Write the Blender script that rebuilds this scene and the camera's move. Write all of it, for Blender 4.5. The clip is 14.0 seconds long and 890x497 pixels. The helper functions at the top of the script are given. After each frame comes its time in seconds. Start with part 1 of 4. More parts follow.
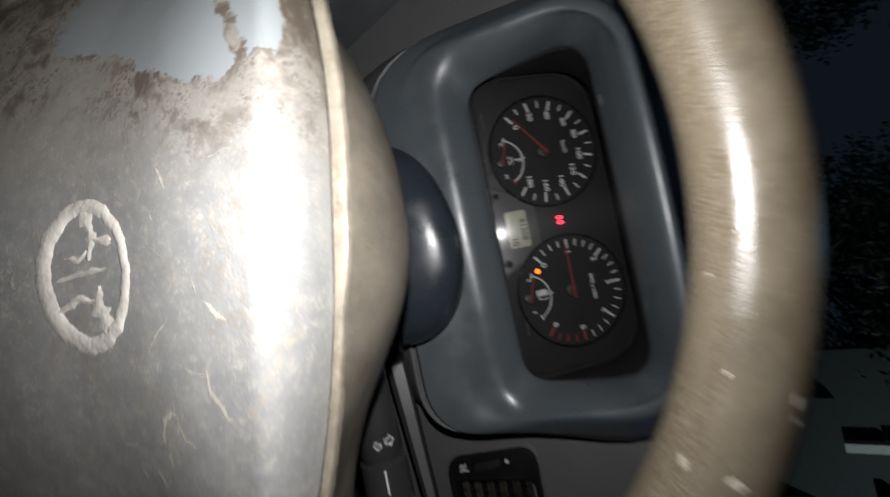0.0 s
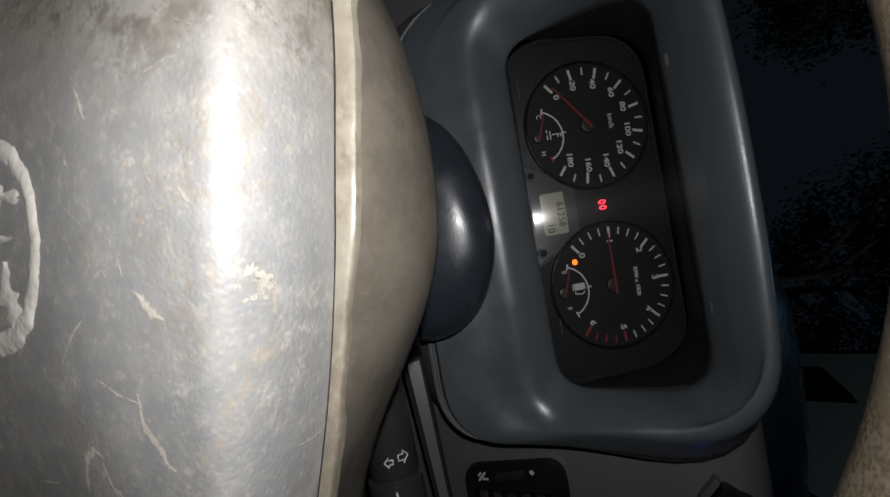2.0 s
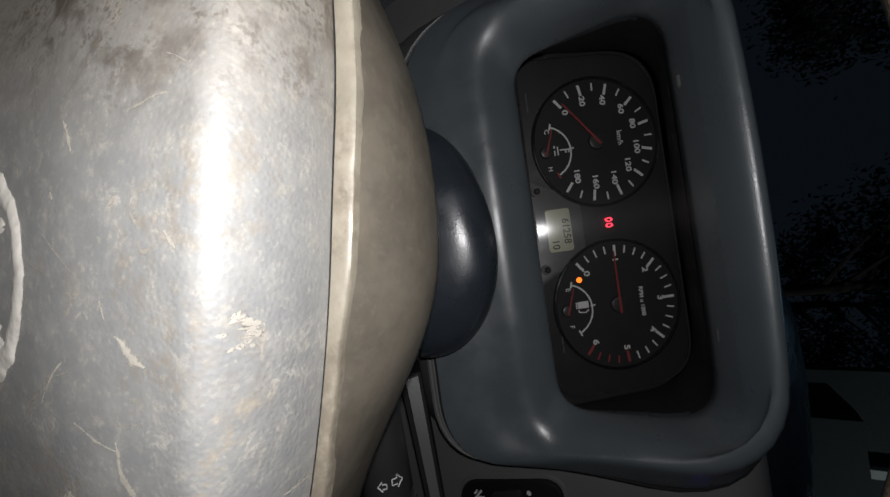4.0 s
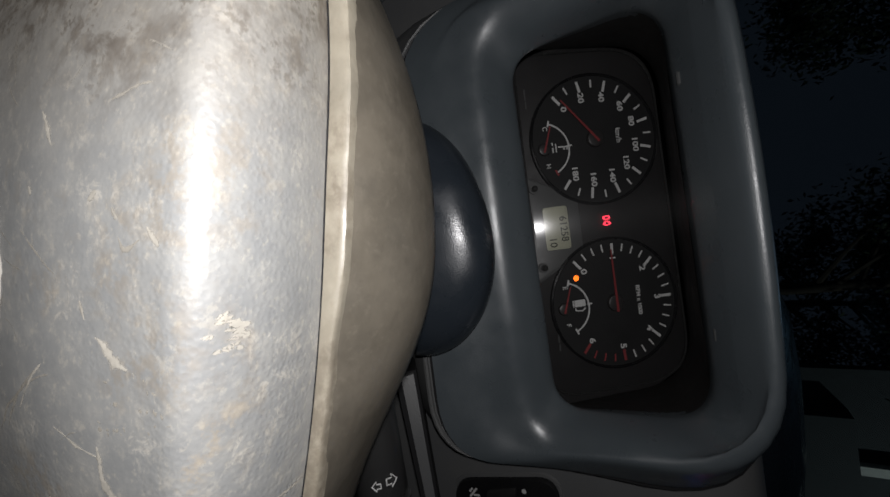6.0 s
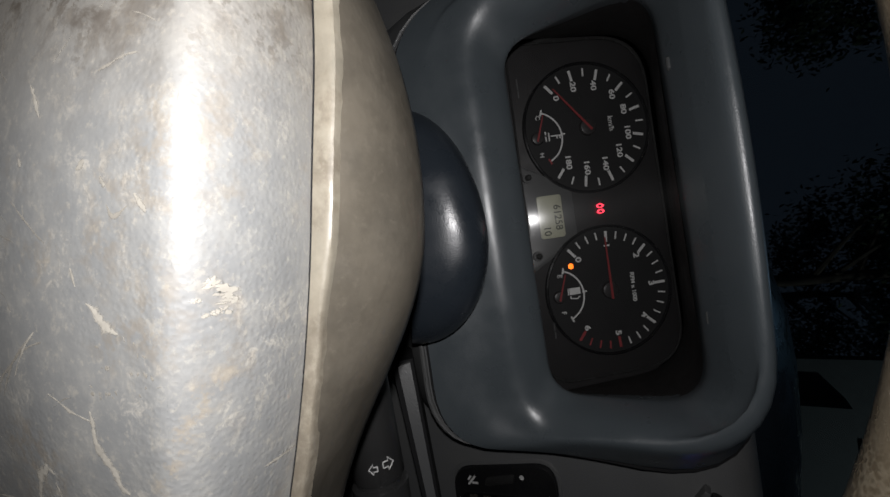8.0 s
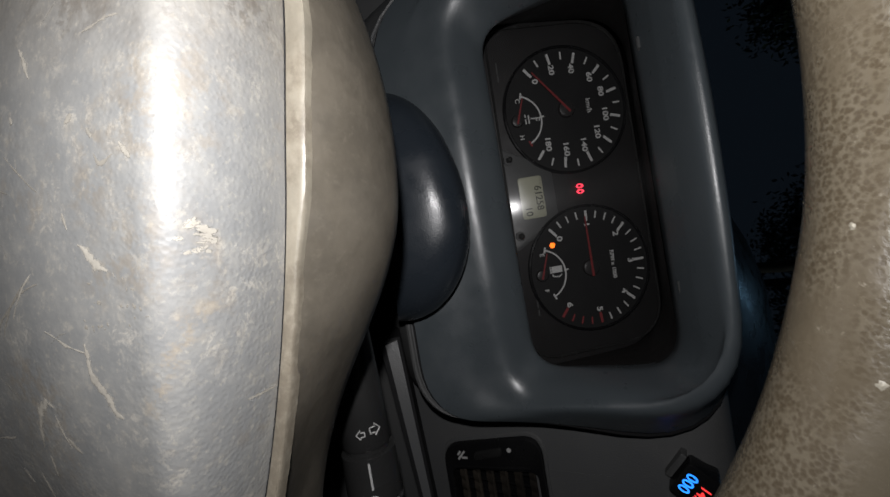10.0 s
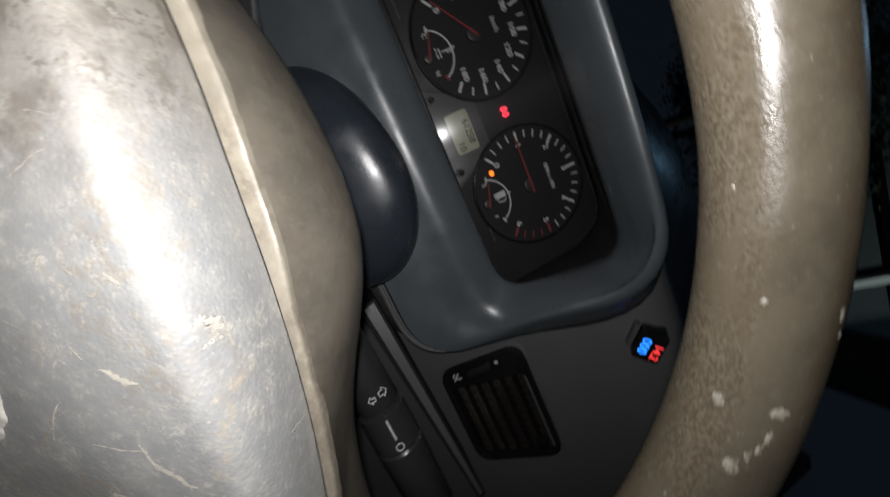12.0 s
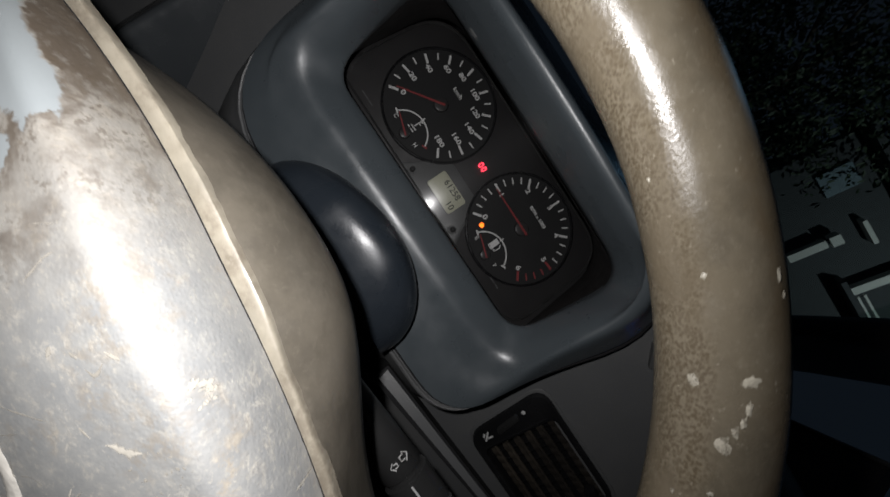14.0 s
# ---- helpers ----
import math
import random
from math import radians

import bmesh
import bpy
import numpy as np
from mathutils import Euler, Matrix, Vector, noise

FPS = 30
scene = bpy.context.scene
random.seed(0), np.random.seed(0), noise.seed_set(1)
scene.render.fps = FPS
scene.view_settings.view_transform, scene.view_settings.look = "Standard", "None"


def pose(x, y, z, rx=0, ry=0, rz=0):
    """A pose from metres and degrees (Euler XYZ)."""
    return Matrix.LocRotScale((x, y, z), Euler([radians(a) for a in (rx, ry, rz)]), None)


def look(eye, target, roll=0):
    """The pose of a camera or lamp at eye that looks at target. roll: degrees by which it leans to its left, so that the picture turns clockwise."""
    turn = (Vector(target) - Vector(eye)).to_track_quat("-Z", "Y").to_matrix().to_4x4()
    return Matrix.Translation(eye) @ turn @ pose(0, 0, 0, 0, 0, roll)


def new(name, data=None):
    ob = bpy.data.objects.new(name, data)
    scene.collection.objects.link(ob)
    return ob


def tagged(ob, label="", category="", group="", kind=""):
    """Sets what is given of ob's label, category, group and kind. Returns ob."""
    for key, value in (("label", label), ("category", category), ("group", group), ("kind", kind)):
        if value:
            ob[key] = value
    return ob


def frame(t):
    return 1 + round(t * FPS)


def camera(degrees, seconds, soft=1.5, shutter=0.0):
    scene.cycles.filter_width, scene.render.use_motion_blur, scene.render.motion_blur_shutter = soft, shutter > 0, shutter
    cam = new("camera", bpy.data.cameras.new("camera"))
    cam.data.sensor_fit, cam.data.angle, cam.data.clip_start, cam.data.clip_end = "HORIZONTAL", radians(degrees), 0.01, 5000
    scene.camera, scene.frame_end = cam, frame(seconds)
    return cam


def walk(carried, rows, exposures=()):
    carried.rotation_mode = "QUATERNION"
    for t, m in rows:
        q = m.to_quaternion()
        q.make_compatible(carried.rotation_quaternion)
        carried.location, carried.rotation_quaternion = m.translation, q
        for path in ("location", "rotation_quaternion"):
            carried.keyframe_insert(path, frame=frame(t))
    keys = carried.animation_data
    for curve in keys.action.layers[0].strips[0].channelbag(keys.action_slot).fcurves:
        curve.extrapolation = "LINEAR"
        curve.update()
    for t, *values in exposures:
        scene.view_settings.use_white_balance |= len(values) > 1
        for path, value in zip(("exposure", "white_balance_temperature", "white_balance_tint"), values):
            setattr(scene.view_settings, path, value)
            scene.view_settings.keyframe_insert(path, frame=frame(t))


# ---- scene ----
cam = camera(93.56, 14.0, 1.5, 0.9)
# dial frame: x to the car's right, y up the dial face, z out of it towards the driver; its face leans back
DIAL = pose(0, 0, 1.0, 52, 0, 0)
ROWS = [
    (0, 0.0783, -0.1614, 0.3731, 2.57, -7.46, -11.59),
    (0.5, 0.0675, -0.1681, 0.3386, 2.10, -4.62, -9.28),
    (1, 0.0707, -0.1684, 0.3298, 0.93, -4.43, -9.16),
    (1.5, 0.0710, -0.1643, 0.3324, 0.53, -4.92, -9.01),
    (2, 0.0786, -0.1634, 0.3308, 0.55, -5.28, -9.57),
    (2.5, 0.0814, -0.1631, 0.3316, 0.62, -5.38, -9.78),
    (3, 0.0771, -0.1632, 0.3298, 0.74, -4.82, -8.80),
    (5.5, 0.0684, -0.1582, 0.3257, 0.46, -4.99, -7.32),
    (6, 0.0698, -0.1602, 0.3245, 0.27, -5.14, -7.40),
    (6.5, 0.0736, -0.1605, 0.3235, -0.04, -5.19, -7.95),
    (7, 0.0753, -0.1601, 0.3248, 0.45, -5.24, -8.17),
    (7.5, 0.0753, -0.1593, 0.3259, 0.26, -5.41, -8.07),
    (8, 0.0759, -0.1583, 0.3265, -0.03, -5.32, -8.24),
    (8.2, 0.0769, -0.1587, 0.3276, 0.21, -5.36, -8.29),
    (10.3, 0.0875, -0.1550, 0.3369, -0.80, -6.66, -9.52),
    (10.5, 0.0849, -0.1570, 0.3384, -0.50, -7.42, -8.73),
    (11, 0.0785, -0.1535, 0.3436, -0.94, -8.38, -7.48),
    (11.5, 0.0530, -0.1520, 0.3566, -3.44, -12.13, -9.22),
    (12, 0.0633, -0.1554, 0.3448, -8.65, -14.94, -24.25),
    (12.5, 0.0647, -0.1492, 0.3576, -0.06, -13.77, -32.48),
    (13, 0.0753, -0.1500, 0.3498, 1.47, -11.93, -34.68),
    (13.5, 0.0800, -0.1515, 0.3530, 2.37, -12.74, -35.68),
    (14, 0.0749, -0.1500, 0.3577, 2.97, -13.32, -34.77),
]
EXPOSURES = [(0, 0.76), (0.3, 0.56), (0.6, 0.38), (1, 0.20), (2, 0.06), (3, -0.04), (5.5, 0.04), (5.9, -0.12), (6.6, -0.12), (7.3, 0.02), (11.0, -0.05), (11.6, 0.12), (12.3, 0.28), (14, 0.30)]
walk(cam, [(t, DIAL @ pose(x, y, z, 0, 0, 90) @ pose(0, 0, 0, a, b, c)) for t, x, y, z, a, b, c in ROWS], EXPOSURES)

# ---- light ----
world = bpy.data.worlds.new("night")
scene.world = world
world.use_nodes = True
world.node_tree.nodes["Background"].inputs[0].default_value = (0.50, 0.64, 1.0, 1)
world.node_tree.nodes["Background"].inputs[1].default_value = 0.0085
torch = bpy.data.lights.new("phone_torch", "SPOT")
torch.energy, torch.color, torch.shadow_soft_size = 1.50, (1.0, 0.98, 0.985), 0.003
torch.spot_size, torch.spot_blend = radians(158), 1.0
TORCH = DIAL @ Vector((0.053, -0.1545, 0.349))
new("phone_torch", torch).matrix_world = look(TORCH, DIAL @ Vector((0.046, -0.135, 0.0)))


# ---- materials ----
def material(name, colour, rough=0.5, metal=0.0, spec=0.5):
    m = bpy.data.materials.new(name)
    m.use_nodes = True
    b = m.node_tree.nodes["Principled BSDF"]
    b.inputs["Base Color"].default_value = (*colour, 1)
    b.inputs["Roughness"].default_value = rough
    b.inputs["Metallic"].default_value = metal
    b.inputs["Specular IOR Level"].default_value = spec
    return m


class Nodes:
    """Short hand for building node trees."""

    def __init__(self, m):
        self.t, self.b = m.node_tree, m.node_tree.nodes["Principled BSDF"]
        self.co = self.add("ShaderNodeTexCoord").outputs["Object"]

    def add(self, kind, **values):
        n = self.t.nodes.new(kind)
        for key, v in values.items():
            n.inputs[key.replace("_", " ")].default_value = v
        return n

    def link(self, a, b):
        self.t.links.new(a, b)

    def noise(self, scale, detail=4.0, rough=0.55, co=None, distort=0.0):
        n = self.add("ShaderNodeTexNoise", Scale=scale, Detail=detail, Roughness=rough, Distortion=distort)
        self.link(co or self.co, n.inputs["Vector"])
        return n.outputs[0]

    def cells(self, scale, feature="F1"):
        n = self.add("ShaderNodeTexVoronoi", Scale=scale)
        n.feature = feature
        self.link(self.co, n.inputs["Vector"])
        return n.outputs["Distance"]

    def ramp(self, a, lo, hi, out0=0.0, out1=1.0):
        n = self.add("ShaderNodeMapRange")
        n.interpolation_type = "SMOOTHSTEP"
        self.link(a, n.inputs[0])
        for i, v in enumerate((lo, hi, out0, out1)):
            n.inputs[1 + i].default_value = v
        return n.outputs[0]

    def maths(self, op, a, b=None):
        n = self.t.nodes.new("ShaderNodeMath")
        n.operation = op
        for i, v in enumerate((a, b)):
            if v is None:
                continue
            if isinstance(v, (int, float)):
                n.inputs[i].default_value = v
            else:
                self.link(v, n.inputs[i])
        return n.outputs[0]

    def mix(self, fac, a, b):
        n = self.t.nodes.new("ShaderNodeMix")
        n.data_type = "RGBA"
        for i, v in ((0, fac), (6, a), (7, b)):
            if isinstance(v, (int, float)):
                n.inputs[i].default_value = v
            elif isinstance(v, tuple):
                n.inputs[i].default_value = (*v, 1)
            else:
                self.link(v, n.inputs[i])
        return n.outputs[2]

    def axis(self, i, co=None):
        n = self.t.nodes.new("ShaderNodeSeparateXYZ")
        self.link(co or self.co, n.inputs[0])
        return n.outputs[i]

    def colour(self, c):
        self.link(c, self.b.inputs["Base Color"])

    def rough(self, r):
        self.link(r, self.b.inputs["Roughness"])

    def bump(self, height, strength, distance):
        n = self.add("ShaderNodeBump", Strength=strength, Distance=distance)
        self.link(height, n.inputs["Height"])
        self.link(n.outputs[0], self.b.inputs["Normal"])


def plastic(name, colour, dirt, rough, grain=900.0, strength=0.25, dirt_amount=0.5, spec=0.5):
    """Moulded cabin plastic: fine leather grain, dull dusty patches, slight gloss changes."""
    m = material(name, colour, rough, 0.0, spec)
    n = Nodes(m)
    patches = n.ramp(n.noise(14, 5, 0.6), 0.42, 0.68)
    specks = n.ramp(n.noise(260, 3, 0.6), 0.6, 0.75)
    n.colour(n.mix(n.maths("MULTIPLY", n.maths("ADD", n.maths("MULTIPLY", patches, 0.7), n.maths("MULTIPLY", specks, 0.5)), dirt_amount), colour, dirt))
    n.rough(n.ramp(n.noise(40, 4), 0.3, 0.7, rough - 0.07, rough + 0.1))
    n.bump(n.maths("ADD", n.cells(grain), n.maths("MULTIPLY", n.noise(grain * 0.6, 3), 0.6)), strength, 0.0004)
    return m


BLUE_GREY = plastic("blue_grey_plastic", (0.079, 0.094, 0.104), (0.096, 0.110, 0.119), 0.33, 1300, 0.12, 0.5, 0.9)
DASH_GREY = plastic("dash_grey_plastic", (0.122, 0.125, 0.127), (0.160, 0.157, 0.151), 0.42)
SHROUD_BLUE = plastic("column_cover_plastic", (0.024, 0.031, 0.040), (0.033, 0.038, 0.045), 0.28, 1400, 0.13, 0.5, 0.7)
DARK = plastic("black_plastic", (0.027, 0.027, 0.027), (0.042, 0.042, 0.040), 0.29, 1200, 0.10)
GLOSS_BLACK = plastic("gloss_black_plastic", (0.012, 0.012, 0.013), (0.03, 0.03, 0.03), 0.22, 1500, 0.04, 0.4)
FACE_BLACK = plastic("dial_panel_black", (0.0285, 0.0275, 0.0280), (0.035, 0.034, 0.034), 0.5, 2500, 0.05, 0.6, 0.3)
VISOR_BLACK = plastic("visor_black", (0.024, 0.022, 0.0215), (0.032, 0.030, 0.028), 0.5, 1800, 0.08)
DISC_BLACK = plastic("dial_face_black", (0.020, 0.020, 0.0205), (0.025, 0.025, 0.025), 0.6, 3000, 0.03, 0.5, 0.3)
CONSOLE = plastic("console_grey_plastic", (0.07, 0.078, 0.084), (0.09, 0.095, 0.1), 0.2, 1300, 0.04, 0.5, 0.9)
PANEL_GREY = plastic("display_panel_grey", (0.085, 0.087, 0.088), (0.12, 0.12, 0.115), 0.45, 2500, 0.05)
WHITE_INK = material("white_print", (0.62, 0.62, 0.61), 0.6)
RED_INK = material("red_print", (0.27, 0.042, 0.045), 0.6)
NEEDLE_RED = material("needle_red", (0.24, 0.04, 0.042), 0.45)
HUB = material("needle_hub_black", (0.035, 0.033, 0.033), 0.4)
# near-black for joints, the vent's backing and the shade put into gaps
GAP_BLACK = material("gap_black", (0.006, 0.006, 0.007), 0.8)


def glow(name, colour, strength):
    m = material(name, colour, 0.5)
    b = m.node_tree.nodes["Principled BSDF"]
    b.inputs["Emission Color"].default_value = (*colour, 1)
    b.inputs["Emission Strength"].default_value = strength
    return m


RED_LAMP = glow("red_warning_lamp", (1.0, 0.05, 0.09), 1.6)
ORANGE_LAMP = glow("orange_warning_lamp", (1.0, 0.17, 0.015), 1.9)
BLUE_LED = glow("blue_led", (0.02, 0.22, 1.0), 1.9)
RED_LED = glow("red_led", (1.0, 0.05, 0.05), 1.1)


def pad_vinyl():
    """Horn pad: worn grey vinyl, a bare bluish patch at one end with brown grime round it, speckled wear."""
    m = material("worn_pad_vinyl", (0.3, 0.29, 0.27), 0.4)
    n = Nodes(m)
    add, mul, most = (lambda a, b: n.maths("ADD", a, b)), (lambda a, b: n.maths("MULTIPLY", a, b)), (lambda a, b: n.maths("MAXIMUM", a, b))
    x, y = n.axis(0), n.axis(1)
    wob = add(mul(add(n.noise(80, 4, 0.6), -0.5), 0.018), mul(add(n.noise(420, 5, 0.7), -0.5), 0.010))
    xw = add(x, wob)
    # how far the bare patch reaches down the pad
    reach = add(n.ramp(y, -0.05, 0.03, -0.072, -0.048), n.ramp(y, 0.031, 0.036, 0.0, -0.005))
    beyond = n.maths("SUBTRACT", xw, reach)
    side = n.maths("SUBTRACT", y, add(add(mul(n.maths("MINIMUM", add(x, 0.0616), 0.0), 0.2), 0.0456), mul(wob, 0.16)))
    streak = n.maths("ABSOLUTE", n.maths("SUBTRACT", n.maths("SUBTRACT", y, 0.0655), mul(xw, 0.54)))
    bare = mul(mul(n.ramp(beyond, -0.0006, 0.0006, 1.0, 0.0), n.ramp(side, -0.0003, 0.0003, 1.0, 0.0)), mul(n.ramp(streak, 0.0014, 0.0030), n.ramp(add(y, wob), -0.058, -0.050)))
    # grime: a dark margin, a band by the seam, and specks that thin out down the pad
    near = n.ramp(beyond, 0.0, 0.010, 0.95, 0.0)
    band = mul(n.ramp(side, 0.0, 0.0005), n.ramp(xw, -0.066, -0.052, 1.0, 0.0))
    far = mul(n.ramp(beyond, 0.006, 0.038, 1.0, 0.0), n.ramp(n.noise(46, 4, 0.6), 0.30, 0.56))
    clumps = n.ramp(n.noise(105, 5, 0.62, None, 0.4), 0.44, 0.62)
    pits = mul(n.ramp(n.noise(620, 3, 0.6), 0.50, 0.60), n.ramp(n.noise(150, 3, 0.6), 0.40, 0.56))
    stained = most(mul(most(near, far), most(mul(clumps, 0.9), mul(pits, 0.75))), mul(band, n.ramp(n.noise(300, 5, 0.7), 0.30, 0.48, 0.45, 1.0)))
    mottle = n.ramp(n.noise(120, 6, 0.72), 0.36, 0.72)
    fine = n.ramp(n.noise(520, 4, 0.65), 0.56, 0.72)
    flecks = most(fine, mul(n.ramp(n.noise(230, 6, 0.75), 0.56, 0.66), 0.7))
    pale = mul(n.ramp(n.noise(60, 3, 0.6), 0.44, 0.66), n.ramp(n.noise(300, 6, 0.8, None, 0.6), 0.52, 0.62))
    rust = mul(n.ramp(n.noise(38, 5, 0.65), 0.48, 0.68), n.ramp(n.noise(300, 4, 0.7), 0.42, 0.6))
    # one rusty trail towards the pad's end
    trail = n.maths("ABSOLUTE", n.maths("SUBTRACT", n.maths("SUBTRACT", y, 0.0495), mul(add(x, -0.026), -0.42)))
    trail = mul(mul(n.ramp(trail, 0.0005, 0.0028, 1.0, 0.0), mul(n.ramp(x, 0.026, 0.032), n.ramp(x, 0.046, 0.054, 1.0, 0.0))), n.ramp(n.noise(260, 5, 0.75), 0.45, 0.58))
    c = n.mix(mottle, (0.252, 0.256, 0.254), (0.318, 0.316, 0.302))
    c = n.mix(mul(flecks, 0.55), c, (0.47, 0.44, 0.38))
    c = n.mix(mul(pale, 0.75), c, (0.48, 0.455, 0.405))
    c = n.mix(mul(rust, 0.40), c, (0.26, 0.210, 0.150))
    c = n.mix(mul(trail, 0.45), c, (0.38, 0.31, 0.22))
    c = n.mix(n.ramp(xw, -0.055, 0.000, 0.55, 0.0), c, (0.270, 0.238, 0.192))
    c = n.mix(mul(stained, 0.9), c, (0.078, 0.058, 0.040))
    c = n.mix(bare, c, (0.275, 0.300, 0.308))
    n.colour(c)
    n.b.inputs["Coat Weight"].default_value, n.b.inputs["Coat Roughness"].default_value = 0.42, 0.32
    r = n.ramp(n.noise(160, 5, 0.65), 0.3, 0.7, 0.42, 0.56)
    n.rough(add(add(r, mul(flecks, -0.08)), add(mul(bare, -0.10), mul(stained, 0.12))))
    worn = add(n.ramp(n.noise(45, 4, 0.6), 0.40, 0.66, 0.10, 0.5), n.ramp(y, 0.030, 0.044, 0.0, 0.8))
    grain = add(mul(n.ramp(n.cells(800), 0.08, 0.7), worn), mul(n.noise(1100, 4, 0.65), 0.5))
    grain = mul(grain, n.maths("SUBTRACT", 1.0, mul(bare, 0.9)))
    n.bump(grain, 0.13, 0.0005)
    return m


def taupe(name, base, worn, rough, bump=0.3):
    m = material(name, base, rough)
    n = Nodes(m)
    a = n.ramp(n.noise(55, 6, 0.65), 0.38, 0.68)
    s = n.ramp(n.noise(520, 5, 0.7), 0.52, 0.72)
    c = n.mix(a, base, tuple(v * 0.72 for v in base))
    n.colour(n.mix(n.maths("MULTIPLY", s, 0.28), c, worn))
    n.rough(n.ramp(n.noise(90, 5), 0.3, 0.7, rough - 0.1, rough + 0.1))
    n.bump(n.maths("ADD", n.cells(520), n.maths("MULTIPLY", n.noise(200, 5, 0.6), 1.0)), bump, 0.0006)
    return m


def rim_vinyl():
    """Rim covering: glossy and greyer on top, brown grime on its outer side, a net of open pits towards the hub."""
    m = taupe("worn_rim_vinyl", (0.111, 0.094, 0.067), (0.18, 0.158, 0.120), 0.30, 0.10)
    n = Nodes(m)
    old = n.b.inputs["Base Color"].links[0].from_socket
    r = n.maths("SQRT", n.maths("ADD", n.maths("POWER", n.maths("ABSOLUTE", n.axis(0)), 2.0), n.maths("POWER", n.maths("ABSOLUTE", n.axis(1)), 2.0)))
    wander = n.maths("MULTIPLY", n.maths("SUBTRACT", n.noise(60, 5, 0.65), 0.5), 0.010)
    inner = n.ramp(n.maths("ADD", r, wander), 0.1628, 0.1672, 1.0, 0.0)
    outer = n.ramp(n.maths("ADD", r, wander), 0.1735, 0.1800, 0.0, 1.0)
    pitted = n.maths("MULTIPLY", inner, n.ramp(n.noise(48, 4, 0.6), 0.36, 0.52, 0.15, 1.0))
    holes = n.ramp(n.maths("ADD", n.maths("MULTIPLY", n.cells(1150), 0.6), n.noise(800, 4, 0.7)), 0.60, 0.98, 1.0, 0.0)
    c = n.mix(n.maths("MULTIPLY", outer, n.ramp(n.noise(120, 6, 0.7), 0.30, 0.65, 0.35, 0.85)), old, (0.086, 0.066, 0.041))
    c = n.mix(n.maths("MULTIPLY", inner, 0.55), c, (0.100, 0.079, 0.052))
    c = n.mix(n.maths("MULTIPLY", n.maths("MULTIPLY", n.ramp(n.noise(620, 6, 0.8), 0.60, 0.68), n.ramp(n.noise(34, 3, 0.6), 0.40, 0.62)), 0.7), c, (0.32, 0.29, 0.235))
    c = n.mix(n.maths("MULTIPLY", n.maths("MULTIPLY", n.maths("SUBTRACT", 1.0, holes), pitted), 0.30), c, (0.19, 0.168, 0.125))
    n.colour(n.mix(n.maths("MULTIPLY", n.maths("MULTIPLY", holes, pitted), 0.6), c, (0.058, 0.043, 0.026)))
    cracks = n.ramp(n.noise(330, 5, 0.7), 0.40, 0.62)
    n.bump(n.maths("ADD", n.maths("MULTIPLY", n.maths("MULTIPLY", holes, pitted), -1.6), n.maths("ADD", n.maths("MULTIPLY", cracks, 0.45), n.maths("MULTIPLY", n.cells(1000), 0.15))), 0.11, 0.0006)
    return m


PAD = pad_vinyl()
TAUPE = taupe("taupe_hub_plastic", (0.124, 0.109, 0.086), (0.185, 0.163, 0.130), 0.42, 0.07)
LIP = taupe("worn_cream_edge", (0.295, 0.266, 0.210), (0.19, 0.155, 0.11), 0.46, 0.12)
n = Nodes(LIP)
grime = n.maths("MULTIPLY", n.maths("MAXIMUM", n.ramp(n.noise(70, 6, 0.65), 0.42, 0.66), n.ramp(n.axis(0), 0.012, 0.040, 0.0, 0.8)), n.ramp(n.noise(420, 4, 0.7), 0.25, 0.6))
n.colour(n.mix(n.maths("MULTIPLY", grime, 0.6), LIP.node_tree.nodes["Principled BSDF"].inputs["Base Color"].links[0].from_socket, (0.11, 0.085, 0.06)))
RIM = rim_vinyl()
SCRATCH = taupe("scratched_bare_vinyl", (0.68, 0.65, 0.59), (0.46, 0.42, 0.36), 0.55, 0.2)


def frayed(name, base, worn, scale, lo, hi, most):
    """Worn marks whose edges break up into specks; the mark's own mesh says how far a point lies from its edge."""
    m = taupe(name, base, worn, 0.55, 0.15)
    n = Nodes(m)
    across = n.axis(1, n.add("ShaderNodeTexCoord").outputs["UV"])
    inside = n.maths("SUBTRACT", 1.0, n.maths("ABSOLUTE", n.maths("SUBTRACT", n.maths("MULTIPLY", across, 2.0), 1.0)))
    n.link(n.ramp(n.maths("ADD", n.noise(scale, 6, 0.75), n.maths("MULTIPLY", n.maths("SUBTRACT", inside, 0.5), 0.5)), lo, hi, 0.0, most), n.b.inputs["Alpha"])
    return m


SCUFF = frayed("scuffed_vinyl", (0.50, 0.47, 0.41), (0.38, 0.34, 0.28), 900, 0.38, 0.62, 0.95)
FAINT = frayed("faint_scratch", (0.43, 0.40, 0.345), (0.36, 0.33, 0.28), 900, 0.38, 0.70, 0.72)
CHIP = taupe("worn_rim_chip", (0.40, 0.37, 0.30), (0.28, 0.25, 0.195), 0.5, 0.15)
n = Nodes(CHIP)
n.link(n.ramp(n.noise(700, 5, 0.7), 0.30, 0.55, 0.0, 0.85), n.b.inputs["Alpha"])
LCD = material("lcd_grey_green", (0.44, 0.44, 0.335), 0.35)
LCD_INK = material("lcd_segment", (0.05, 0.052, 0.04), 0.5)


